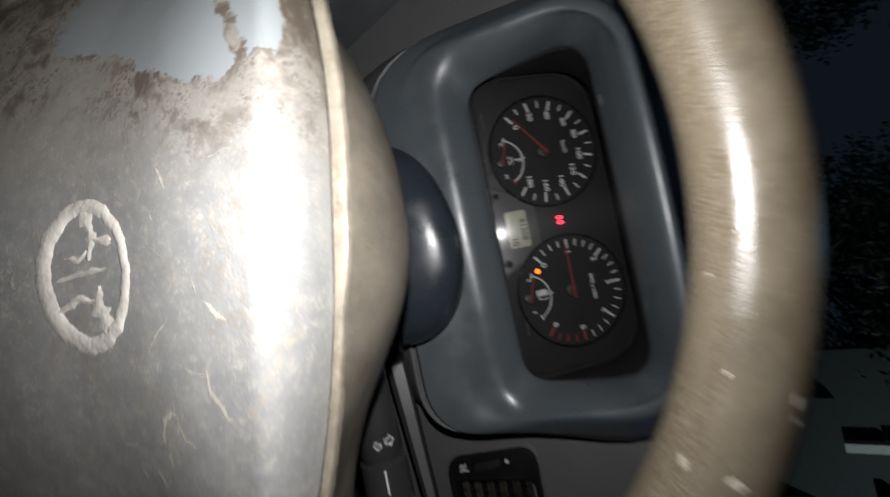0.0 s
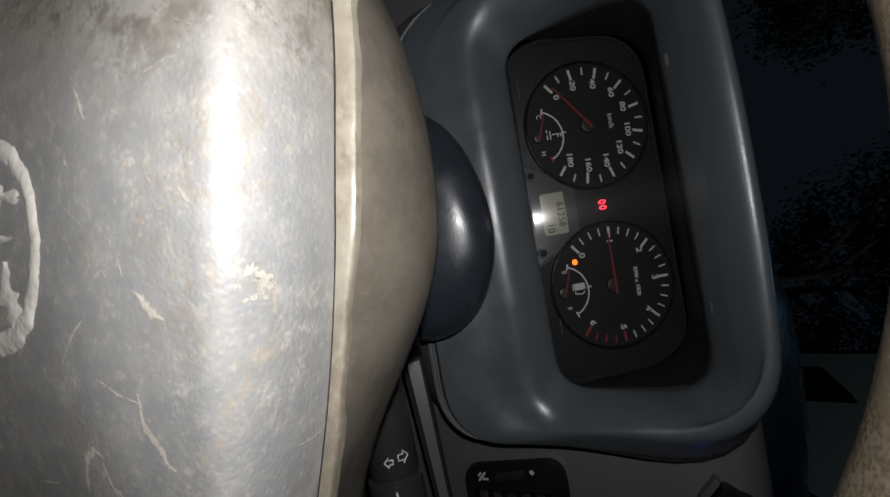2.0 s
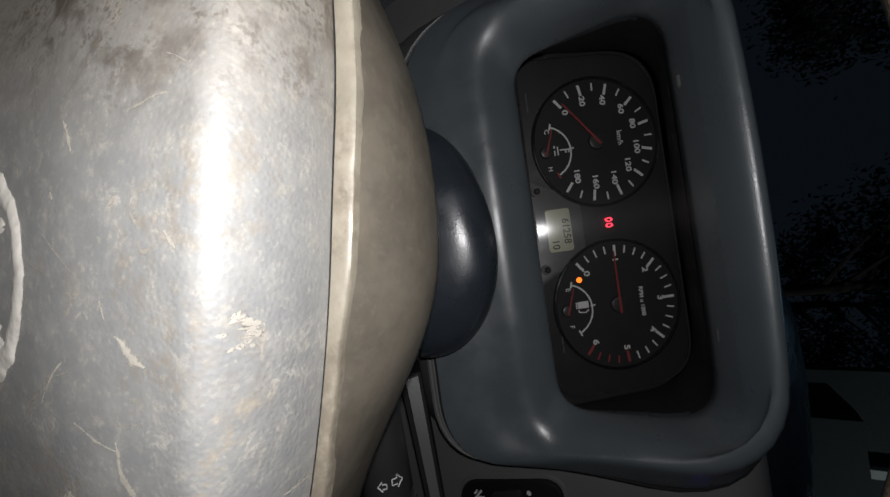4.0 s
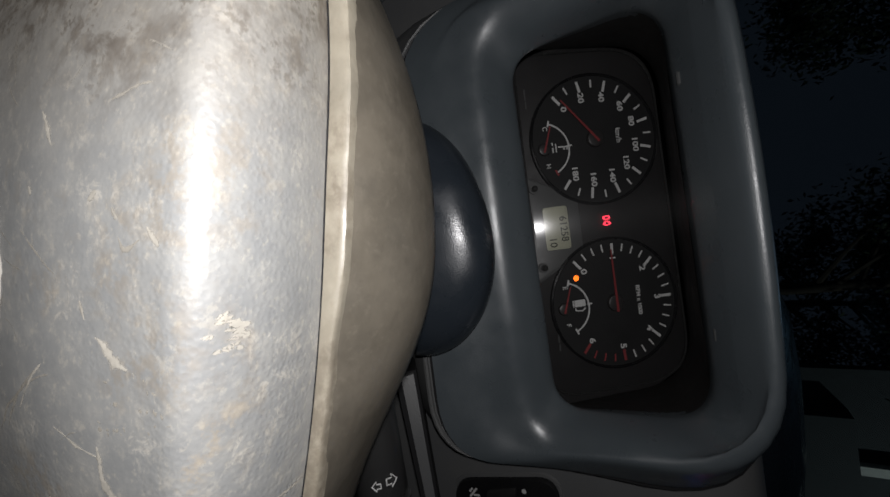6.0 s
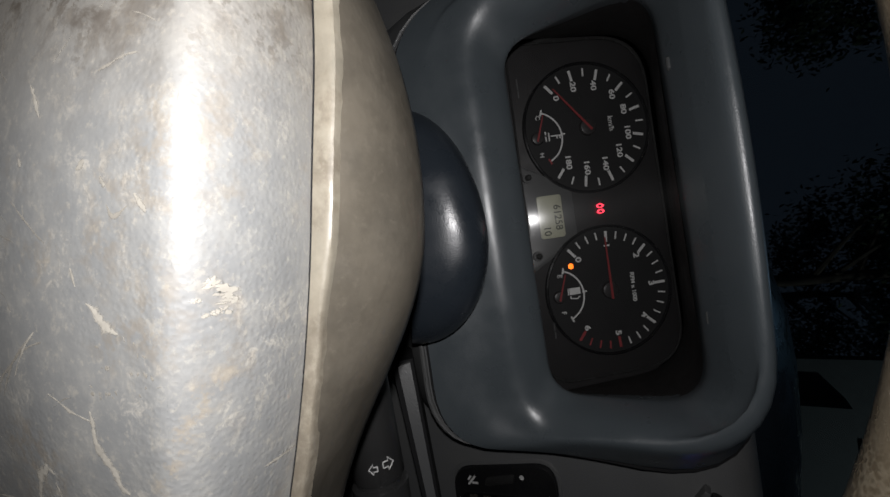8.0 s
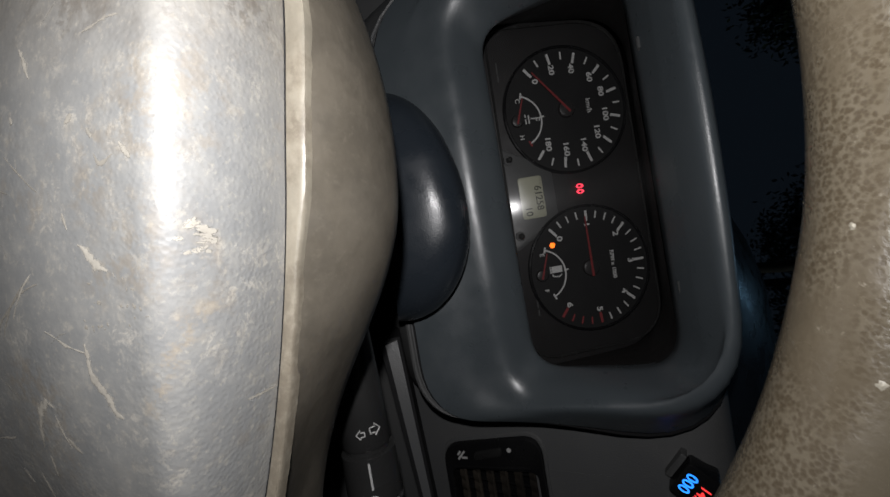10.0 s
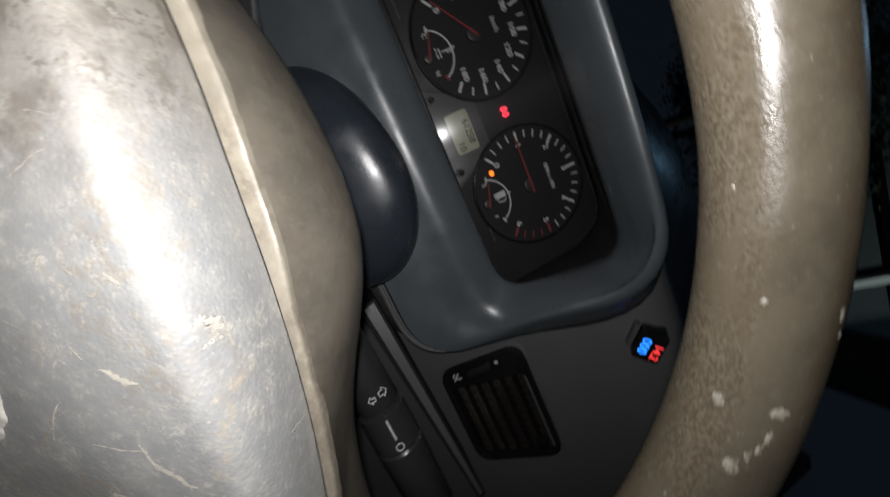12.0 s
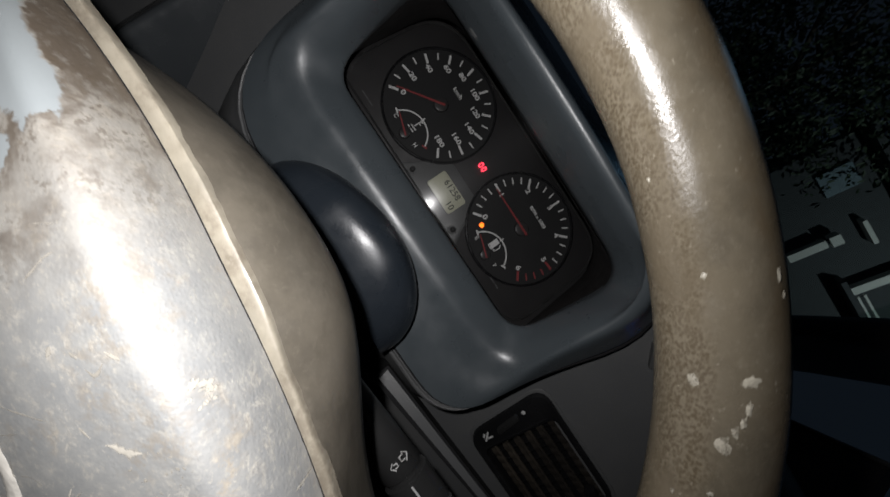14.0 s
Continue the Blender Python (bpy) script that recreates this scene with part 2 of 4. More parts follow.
def clear(name, gloss, rough, tint=(1, 1, 1)):
    m = bpy.data.materials.new(name)
    m.use_nodes = True
    t = m.node_tree
    t.nodes.clear()
    out, mix = t.nodes.new("ShaderNodeOutputMaterial"), t.nodes.new("ShaderNodeMixShader")
    a, b = t.nodes.new("ShaderNodeBsdfTransparent"), t.nodes.new("ShaderNodeBsdfGlossy")
    a.inputs[0].default_value = (*tint, 1)
    b.inputs["Roughness"].default_value = rough
    mix.inputs[0].default_value = gloss
    for x, y in ((a.outputs[0], mix.inputs[1]), (b.outputs[0], mix.inputs[2]), (mix.outputs[0], out.inputs[0])):
        t.links.new(x, y)
    return m


CLEAR = clear("clear_cover", 0.042, 0.16)
tangent = CLEAR.node_tree.nodes.new("ShaderNodeTangent")
tangent.direction_type = "UV_MAP"
wiped = CLEAR.node_tree.nodes["Glossy BSDF"]
wiped.inputs["Anisotropy"].default_value = 0.62
CLEAR.node_tree.links.new(tangent.outputs[0], wiped.inputs["Tangent"])
GLASS = clear("windscreen_glass", 0.05, 0.02, (0.85, 0.92, 0.9))


# ---- building helpers ----
def mesh(name, bm, mat, smooth=True):
    bmesh.ops.recalc_face_normals(bm, faces=bm.faces)
    me = bpy.data.meshes.new(name)
    bm.to_mesh(me)
    bm.free()
    me.materials.append(mat)
    if smooth:
        me.polygons.foreach_set("use_smooth", [True] * len(me.polygons))
        me.set_sharp_from_angle(angle=radians(38))
    return me


def thing(name, m, label, category, kind="", group="", bm=None, mat=None, smooth=True):
    ob = new(name, mesh(name, bm, mat, smooth) if bm else None)
    ob.matrix_world = m
    return tagged(ob, label, category, group, kind)


def part(name, bm, mat, parent, label="", smooth=True, m=None):
    ob = new(name, mesh(name, bm, mat, smooth) if isinstance(bm, bmesh.types.BMesh) else bm)
    ob.parent = parent
    if m is not None:
        ob.matrix_basis = m
    return tagged(ob, label)


def loft(rings, closed=True, caps=False, bm=None):
    bm = bm or bmesh.new()
    rows = [[bm.verts.new(p) for p in r] for r in rings]
    n = len(rows[0])
    for a, b in zip(rows, rows[1:]):
        for i in range(n if closed else n - 1):
            j = (i + 1) % n
            bm.faces.new((a[i], a[j], b[j], b[i]))
    if caps:
        bm.faces.new(rows[0][::-1])
        bm.faces.new(rows[-1])
    return bm


def round_quad(corners, radii, steps=8, sides=1):
    """A closed outline with rounded corners; corners are (x, y, z) in turn, sides the pieces of each straight side."""
    c, arcs = [Vector(p) for p in corners], []
    for i, p in enumerate(c):
        r = radii[i] if isinstance(radii, (tuple, list)) else radii
        a, b = (c[i - 1] - p), (c[(i + 1) % len(c)] - p)
        pa, pb = p + a.normalized() * min(r, a.length * 0.49), p + b.normalized() * min(r, b.length * 0.49)
        arcs.append([pa * (1 - s) ** 2 + p * 2 * s * (1 - s) + pb * s * s for s in (k / steps for k in range(steps + 1))])
    out = []
    for i, arc in enumerate(arcs):
        out += arc
        q = arcs[(i + 1) % len(arcs)][0]
        out += [arc[-1].lerp(q, k / sides) for k in range(1, sides)]
    return out


def slab(ring, z0, z1, bevel=0.0):
    """A plate with an outline ring (x, y), from z0 to z1, its upper edge rounded."""
    c = sum((Vector((p[0], p[1], 0)) for p in ring), Vector()) / len(ring)

    def at(inset, z):
        res = []
        for p in ring:
            v = Vector((p[0], p[1], 0))
            d = c - v
            res.append(v + d.normalized() * min(inset, d.length * 0.9) + Vector((0, 0, z)))
        return res
    rings = [at(0, z0), at(0, z1 - bevel)]
    if bevel:
        rings += [at(bevel * 0.3, z1 - bevel * 0.3), at(bevel, z1)]
    return loft(rings, True, True)


def box(x0, x1, y0, y1, z0, z1, bevel=0.0):
    r = [(x0, y0), (x1, y0), (x1, y1), (x0, y1)]
    return slab(r, z0, z1, bevel)


def sweep(path, radius, sides=8, bm=None, cap=True):
    """A round bar along path; radius is one number or one for each point."""
    pts = [Vector(p) for p in path]
    rings = []
    up = Vector((0, 0, 1))
    for i, p in enumerate(pts):
        d = (pts[min(i + 1, len(pts) - 1)] - pts[max(i - 1, 0)]).normalized()
        a = d.cross(up)
        if a.length < 1e-3:
            a = d.cross(Vector((1, 0, 0)))
        a.normalize()
        b = d.cross(a)
        r = radius[i] if isinstance(radius, (list, tuple)) else radius
        rings.append([p + (a * math.cos(t) + b * math.sin(t)) * r for t in (2 * math.pi * k / sides for k in range(sides))])
    return loft(rings, True, cap, bm)


def disc(cx, cy, r, z0, z1, sides=48, bevel=0.0):
    return slab([(cx + r * math.cos(2 * math.pi * k / sides), cy + r * math.sin(2 * math.pi * k / sides)) for k in range(sides)], z0, z1, bevel)


def lettering(text, size, x, y, z, mat, parent, name="number", turn=0.0, wide=1.0, bold=0.012):
    cu = bpy.data.curves.new("text", "FONT")
    cu.body, cu.size, cu.align_x, cu.align_y, cu.extrude, cu.offset = text, size, "CENTER", "CENTER", 0.00012, size * bold
    tmp = bpy.data.objects.new("text", cu)
    scene.collection.objects.link(tmp)
    bpy.context.view_layer.update()
    me = bpy.data.meshes.new_from_object(tmp.evaluated_get(bpy.context.evaluated_depsgraph_get()))
    bpy.data.objects.remove(tmp)
    me.materials.clear()
    me.materials.append(mat)
    ob = part(name, me, mat, parent, "", False, Matrix.Translation((x, y, z)) @ Matrix.Rotation(turn, 4, "Z") @ Matrix.Diagonal((wide, 1, 1, 1)))
    return ob


def bar(x0, y0, x1, y1, width, z, mat, parent, name, width1=None):
    """A flat printed or raised stroke from one point to another on a face."""
    a, b = Vector((x0, y0, 0)), Vector((x1, y1, 0))
    n = Vector((-(b - a).y, (b - a).x, 0)).normalized()
    w0, w1 = width / 2, (width1 or width) / 2
    return part(name, slab([(a - n * w0)[:2], (b - n * w1)[:2], (b + n * w1)[:2], (a + n * w0)[:2]], z, z + 0.00035), mat, parent, "", False)


def polar(cx, cy, r, deg):
    return cx + r * math.cos(radians(deg)), cy + r * math.sin(radians(deg))


# ---- dashboard ----
# outline of the dashboard's face from its foot over its brow to the windscreen, in the dial frame (y, z)
FACE = [(-0.60, -0.30), (-0.40, -0.215), (-0.15, -0.0366), (-0.093, 0.0044), (-0.03, 0.048), (0.0, 0.068), (0.022, 0.079), (0.036, 0.080), (0.05, 0.072), (0.062, 0.056), (0.10, 0.008), (0.22, -0.146), (0.34, -0.30), (0.46, -0.453)]


def strip(u0, u1, profile, steps, thick=0.012):
    """A bent sheet from u0 to u1 over the profile, with thickness."""
    n = len(profile)
    inner = []
    for i, (y, z) in enumerate(profile):
        a, b = profile[max(i - 1, 0)], profile[min(i + 1, n - 1)]
        d = Vector((b[0] - a[0], b[1] - a[1])).normalized()
        inner.append((y + d.y * thick, z - d.x * thick))
    loop = profile + inner[::-1]
    us = [u0 + (u1 - u0) * k / steps for k in range(steps + 1)]
    return loft([[Vector((u, y, z)) for y, z in loop] for u in us], True, True)


dashboard = thing("dashboard", DIAL, "dark grey plastic dashboard with a grained surface", "dashboard", kind="structure")
part("dash_side", strip(-1.06, -0.075, FACE, 8), DASH_GREY, dashboard)
FOOT, BROW = FACE[:2] + [(-0.141, -0.0302)], [(-0.078, 0.0152)] + FACE[4:]
part("dash_side", strip(0.207, 0.280, FACE, 4), DASH_GREY, dashboard)
part("dash_side", strip(0.280, 0.374, FOOT, 4), DASH_GREY, dashboard)
part("dash_side", strip(0.280, 0.374, BROW, 4), DASH_GREY, dashboard)
part("dash_side", strip(0.374, 0.558, FACE, 4), DASH_GREY, dashboard)
# rounded edge of the centre console, which stands proud of the dashboard's face
SIDE = ((-0.1640, -0.300, -0.0205), (-0.1652, -0.267, -0.0192), (-0.1735, -0.225, -0.0161), (-0.1773, -0.182, -0.0088), (-0.1767, -0.161, -0.0043), (-0.1762, -0.141, 0.0001), (-0.1767, -0.109, 0.0089), (-0.1767, -0.067, 0.0216))
EDGE_CUT = ((-0.030, -0.034), (-0.014, -0.016), (-0.008, -0.0075), (-0.005, -0.0033), (-0.0025, -0.0009), (0.0, 0.0), (0.0025, -0.0008), (0.006, -0.0038), (0.012, -0.0105), (0.024, -0.026), (0.040, -0.050), (0.062, -0.120), (-0.045, -0.120))
part("console_edge", loft([[Vector(p) + Vector((du, 0, h)) for du, h in EDGE_CUT] for p in SIDE], True, True), CONSOLE, dashboard, "rounded dark edge of the centre console")
part("knee_panel", strip(-0.075, 0.207, FACE[:3], 4), DASH_GREY, dashboard)
part("dash_top", strip(-0.075, 0.207, FACE[9:], 4), BLUE_GREY, dashboard)

SWELL = ((-0.60, 0.014), (-0.25, 0.020), (-0.10, 0.024), (0.0, 0.026), (0.07, 0.028), (0.10, 0.032), (0.13, 0.042), (0.16, 0.054), (0.22, 0.068), (0.30, 0.072), (0.40, 0.068), (0.48, 0.058), (0.556, 0.042))
swell_rows = [[Vector((u, y, 1.078 + h * lift)) for y, lift in ((0.16, 0.0), (0.21, 0.45), (0.27, 0.78), (0.35, 0.98), (0.42, 1.0), (0.47, 0.8), (0.52, 0.0))] for u, h in SWELL]
part("top_swell", loft(swell_rows, False), SHROUD_BLUE, dashboard, "dark swell in the top of the dashboard", True, DIAL.inverted())

# ---- instrument cluster ----
cluster = thing("instrument_cluster", DIAL, "black instrument cluster with two round dials and red needles", "instrument cluster")
PANEL_RING = round_quad([(-0.078, -0.066, 0), (0.210, -0.066, 0), (0.206, 0.058, 0), (-0.072, 0.058, 0)], (0.02, 0.02, 0.045, 0.04), 8)
part("panel", slab([p[:2] for p in PANEL_RING], -0.012, -0.002, 0.001), FACE_BLACK, cluster)
SP, TA, R = (0.0, 0.0), (0.1328, 0.0), 0.0478


def needle(cx, cy, deg, length, tail, width, hub, z):
    x1, y1 = polar(cx, cy, length, deg)
    x0, y0 = polar(cx, cy, -tail, deg)
    h = part("needle_hub", disc(cx, cy, hub, 0.0, z + 0.002, 28, 0.0015), HUB, cluster)
    bar(x0, y0, x1, y1, width, z + 0.0022, NEEDLE_RED, h, "needle", width * 0.55)
    return h


FACES = []
for (cx, cy), name in ((SP, "speedometer_face"), (TA, "rev_counter_face")):
    part("dial_rim", loft([[Vector((*polar(cx, cy, r, a), z)) for a in range(0, 360, 6)] for r, z in ((0.0532, -0.003), (0.0530, 0.0012), (0.0518, 0.0018), (0.0510, 0.0008), (0.0508, -0.003))]), GLOSS_BLACK, cluster)
    FACES.append(part(name, disc(cx, cy, 0.0515, -0.003, -0.0002, 60), DISC_BLACK, cluster))
speed_face, rev_face = FACES
for k in range(19):
    a, major = 219.8 - 14.32 * k, k % 2 == 0
    bar(*polar(*SP, R - (0.0088 if major else 0.0062), a), *polar(*SP, R, a), 0.0021 if major else 0.0013, 0, WHITE_INK, speed_face, "tick")
    if major:
        lettering(str(10 * k), 0.0063, *polar(*SP, R - (0.0133 if k < 11 else 0.0155), a + (4 if k == 8 else 1)), 0.0002, WHITE_INK, speed_face, wide=1.28, bold=0.03)
for k in range(25):
    a, major = 219.2 - 43.05 * k / 4, k % 4 == 0
    ink = RED_INK if k >= 20 else WHITE_INK
    bar(*polar(*TA, R - (0.0088 if major else 0.0062), a), *polar(*TA, R, a), 0.0021 if major else 0.0012, 0, ink, rev_face, "tick")
    if major:
        lettering(str(k // 4), 0.0066, *polar(*TA, R - 0.0118, a), 0.0002, WHITE_INK, rev_face, wide=1.3, bold=0.03)
lettering("km/h", 0.0060, -0.0010, 0.0202, 0.0002, WHITE_INK, speed_face, "unit")
lettering("RPM x 1000", 0.0046, 0.1334, 0.0204, 0.0002, WHITE_INK, rev_face, "unit", wide=1.05, bold=0.03)
needle(*SP, 218.6, 0.0415, 0.0035, 0.0020, 0.0068, 0.002)
needle(*TA, 180.0, 0.0430, 0.0070, 0.0020, 0.0068, 0.002)


def small_gauge(cx, cy, first, last, letters, red_end):
    arc = [Vector((*polar(cx, cy, 0.0215, a), 0.0001)) for a in np.linspace(first, last, 22)]
    bm = loft([[p, p + (Vector((cx, cy, p.z)) - p).normalized() * 0.0013] for p in arc], False)
    part("gauge_arc", bm, WHITE_INK, cluster)
    for a, l in ((first, letters[0]), (last, letters[1])):
        bar(*polar(cx, cy, 0.0185, a), *polar(cx, cy, 0.0235, a), 0.0014, 0.0001, RED_INK if red_end and a == last else WHITE_INK, cluster, "tick")
        lettering(l, 0.0054, *(polar(cx, cy, 0.0168, 171) if a == first else polar(cx, cy, 0.0135, 9)), 0.0002, WHITE_INK, cluster, "letter")
    mid = (first + last) / 2
    bar(*polar(cx, cy, 0.0195, mid), *polar(cx, cy, 0.0235, mid), 0.0012, 0.0001, WHITE_INK, cluster, "tick")
    needle(cx, cy, 161, 0.0185, 0.003, 0.0016, 0.0050, 0.0015)


small_gauge(0.0045, -0.0425, 164, 24, "CH", True)
small_gauge(0.1325, -0.0425, 164, 24, "EF", False)
# fuel pump and thermometer signs
part("pump_sign", loft([[Vector((x, y, z)) for x, y in ((0.1268, -0.0335), (0.1268, -0.0245), (0.1322, -0.0245), (0.1322, -0.0335))] for z in (0.0001, 0.0004)], True, True), WHITE_INK, cluster, "", False)
for x0, y0, x1, y1 in ((0.1330, -0.0330, 0.1350, -0.0330), (0.1350, -0.0330, 0.1358, -0.0275), (0.1358, -0.0275, 0.1338, -0.0250), (0.1268, -0.0345, 0.1322, -0.0345)):
    bar(x0, y0, x1, y1, 0.0009, 0.0001, WHITE_INK, cluster, "pump_sign")
for x0, y0, x1, y1 in ((0.0035, -0.0310, 0.0035, -0.0215), (0.0035, -0.0235, 0.0060, -0.0235), (0.0035, -0.0260, 0.0060, -0.0260), (0.0005, -0.0325, 0.0075, -0.0325), (-0.0005, -0.0352, 0.0020, -0.0352), (0.0035, -0.0352, 0.0075, -0.0352)):
    bar(x0, y0, x1, y1, 0.0010, 0.0001, WHITE_INK, cluster, "thermometer_sign")
part("warning_lamp", disc(0.1093, -0.0295, 0.0023, 0.0, 0.0006, 20, 0.0003), ORANGE_LAMP, cluster, "glowing orange fuel lamp")
for dx in (-0.0023, 0.0023):
    part("warning_lamp", loft([[Vector((0.0664 + dx + r * 0.78 * math.cos(a), 0.0017 + r * 1.35 * math.sin(a), z)) for a in np.linspace(0, 2 * math.pi, 20, endpoint=False)] for r, z in ((0.0012, 0.0), (0.0012, 0.0004), (0.0024, 0.0004), (0.0024, 0.0))]), RED_LAMP, cluster, "glowing red warning lamp")
# fine print down the side of the panel
for y0, y1 in ((-0.0455, -0.0365), (-0.0355, -0.0300), (0.1520, 0.1590), (0.1605, 0.1655)):
    bar(y0, -0.0520 if y0 < 0 else -0.0490, y1, -0.0522 if y0 < 0 else -0.0493, 0.0010, -0.0018, PANEL_GREY, cluster, "print_mark")
# trip display and its two pins
part("display_panel", slab([p[:2] for p in round_quad([(0.022, -0.0625, 0), (0.112, -0.0625, 0), (0.088, -0.0195, 0), (0.046, -0.0195, 0)], 0.006, 5)], -0.004, -0.0012, 0.0006), PANEL_GREY, cluster)
display = part("display", slab([p[:2] for p in round_quad([(0.0503, -0.0500, 0), (0.0846, -0.0500, 0), (0.0846, -0.0298, 0), (0.0503, -0.0298, 0)], 0.0025, 4)], -0.002, 0.0002, 0.0003), LCD, cluster, "pale grey-green trip display")
lettering("61258", 0.0082, 0.0685, -0.0345, 0.0002, LCD_INK, display)
lettering("10", 0.0082, 0.0785, -0.0445, 0.0002, LCD_INK, display)
for x in (0.0345, 0.0975):
    part("trip_pin", sweep([(x, -0.055, -0.002), (x, -0.055, 0.004), (x, -0.055, 0.005)], [0.0024, 0.0024, 0.0014], 14), DARK, cluster)
    part("pin_collar", sweep([(x, -0.055, -0.002), (x, -0.055, 0.001)], 0.0040, 18), PANEL_GREY, cluster)

# ---- instrument hood ----
WIN = [(-0.0500, -0.0745, 0.0450), (0.1895, -0.0722, 0.0450), (0.1932, 0.0056, 0.0959), (-0.0649, 0.0083, 0.0862)]
FACE_MID = [(-0.0590, -0.0860, 0.0512), (0.1965, -0.0835, 0.0497), (0.1975, 0.0030, 0.1270), (-0.0675, 0.0043, 0.1212)]
CREST = [(-0.0735, -0.1020, 0.0545), (0.2060, -0.0975, 0.0515), (0.2014, 0.0032, 0.1364), (-0.0697, 0.0042, 0.1306)]
ROLL = [(-0.0805, -0.1190, 0.0462), (0.2105, -0.1150, 0.0455), (0.2102, 0.0093, 0.1365), (-0.0787, 0.0102, 0.1317)]
FALL = [(-0.0870, -0.1370, 0.0378), (0.2138, -0.1360, 0.0410), (0.2300, 0.0245, 0.1160), (-0.0960, 0.0250, 0.1120)]
EDGE = [(-0.092, -0.153, 0.030), (0.216, -0.153, 0.036), (0.2455, 0.0355, 0.0985), (-0.105, 0.0350, 0.0985)]


BACK = [(-0.076, -0.064, 0.0), (0.208, -0.064, 0.0), (0.204, 0.060, 0.0), (-0.072, 0.060, 0.0)]


def blend(a, b, s, lift=0.0):
    return [tuple(Vector(p).lerp(Vector(q), s) + Vector((0, 0, lift))) for p, q in zip(a, b)]


hood = thing("instrument_hood", DIAL, "blue-grey plastic hood round the instrument cluster", "instrument hood")
rw, rc, re = (0.020, 0.022, 0.028, 0.03), (0.035, 0.033, 0.055, 0.05), (0.072, 0.040, 0.07, 0.06)


def hood_ring(corners, radii, sag=1.0, arch_up=0.0):
    """One ring of the hood; its lower side is drawn in a little towards the window, its brow is arched."""
    ring = round_quad(corners, radii, 8, 8)
    low, top = min(p.y for p in ring), max(p.y for p in ring)
    for k, p in enumerate(ring):
        f = ((p.y - low) / (top - low)) ** 4 * max(0.0, 1 - ((p.x - 0.065) / 0.15) ** 2) * arch_up
        ring[k] = p + Vector((0, 0.0062 * f, 0.0030 * f))
    for k in range(20, 36):
        ring[k] = ring[k] - Vector((0.0042 * sag * math.sin(math.pi * (k - 20) / 16) ** 2, 0, 0))
    return ring


keys = [hood_ring(c, r, s, b) for c, r, s, b in (
    (blend(WIN, BACK, 0.16), rw, 0, 0.2), (blend(WIN, BACK, 0.07), rw, 0, 0.3), (blend(WIN, FACE_MID, 0.12), rw, 0, 0.4), (FACE_MID, rw, 0, 0.6), (CREST, rc, 0.1, 0.8), (ROLL, rc, 0.4, 1), (FALL, re, 0.8, 1), (EDGE, re, 1, 1), (blend(CREST, EDGE, 1.0, -0.007), re, 1, 1), (blend(CREST, EDGE, 0.97, -0.03), re, 1, 1))]


def glide(rows, pieces):
    """Rings between key rings, on a smooth curve through them."""
    out = []
    for i in range(len(rows) - 1):
        a, b, c, d = (rows[min(max(k, 0), len(rows) - 1)] for k in (i - 1, i, i + 1, i + 2))
        for k in range(pieces):
            t = k / pieces
            out.append([(q * 2 + (r - p) * t + (p * 2 - q * 5 + r * 4 - v) * t * t + (q * 3 - p - r * 3 + v) * t * t * t) * 0.5 for p, q, r, v in zip(a, b, c, d)])
    return out + [rows[-1]]


rings = glide(keys[:8], 5) + keys[8:]
surround = part("surround", loft(rings), BLUE_GREY, hood)
for u, y, z in ((-0.0095, 0.0088, 0.0945), (0.1405, 0.0082, 0.1000)):
    slot = sweep([(u - 0.0042, y + 0.0006, z - 0.0013), (u - 0.003, y, z), (u + 0.003, y, z), (u + 0.0042, y + 0.0006, z - 0.0013)], [0.0006, 0.0014, 0.0014, 0.0006], 8)
    part("clip", slot, PANEL_GREY, surround, "small grey clip at the window edge")
inner = [round_quad(c, r, 8, 8) for c, r in ((blend(WIN, BACK, 0.075), rw), (blend(WIN, BACK, 0.3), rw), (blend(WIN, BACK, 0.75), (0.02, 0.02, 0.04, 0.04)), (BACK, (0.02, 0.02, 0.045, 0.04)))]
part("inner_visor", loft(inner), VISOR_BLACK, hood, "matt black inner shade")
LINE_RING = [p + Vector((0, 0, 0.0012)) for p in round_quad([(-0.0715, -0.0590, 0), (0.2015, -0.0620, 0), (0.2000, 0.0565, 0), (-0.0700, 0.0540, 0)], (0.015, 0.026, 0.036, 0.042), 8, 3)]
part("panel_lip", sweep(LINE_RING + [LINE_RING[0]], 0.0009, 6, None, False), DARK, cluster, "thin dark edge of the dial panel")
# added black tube along the hood's edge, imitates the shade in the parting gap
gap_path = [p + Vector((0, 0, -0.005)) for p in hood_ring(blend(CREST, EDGE, 1.012), re)]
wide = [0.0008 + 0.0038 * min(max(0.0, (k - 24) / 9), 1.0, max(0.0, (44 - k) / 5)) for k in range(len(gap_path) + 1)]
part("gap_shade", sweep(gap_path + [gap_path[0]], wide, 6, None, False), GAP_BLACK, hood, "black tube for the shade in the gap round the hood")
skirt = []
for s, dz in ((1.0, -0.0085), (1.045, -0.0085), (1.065, -0.0066), (1.09, -0.0058), (1.115, -0.0068), (1.14, -0.0088), (1.20, -0.0115), (1.36, -0.020), (1.62, -0.042), (2.1, -0.085)):
    row = []
    for k in range(-10, 36):
        f = min(1.0, max(0.22, 1.25 - max(0, k - 4) / 12))
        row.append(hood_ring(blend(CREST, EDGE, 1 + (s - 1) * (f if s > 1.12 else 1.0)), re)[k] + Vector((0, 0, dz if s < 1.15 else -0.0088 + (dz + 0.0088) * (0.4 + 0.6 * f))))
    skirt.append(row)
part("fascia", loft(skirt, False), DASH_GREY, dashboard, "grey fascia with a soft bead round the hood")
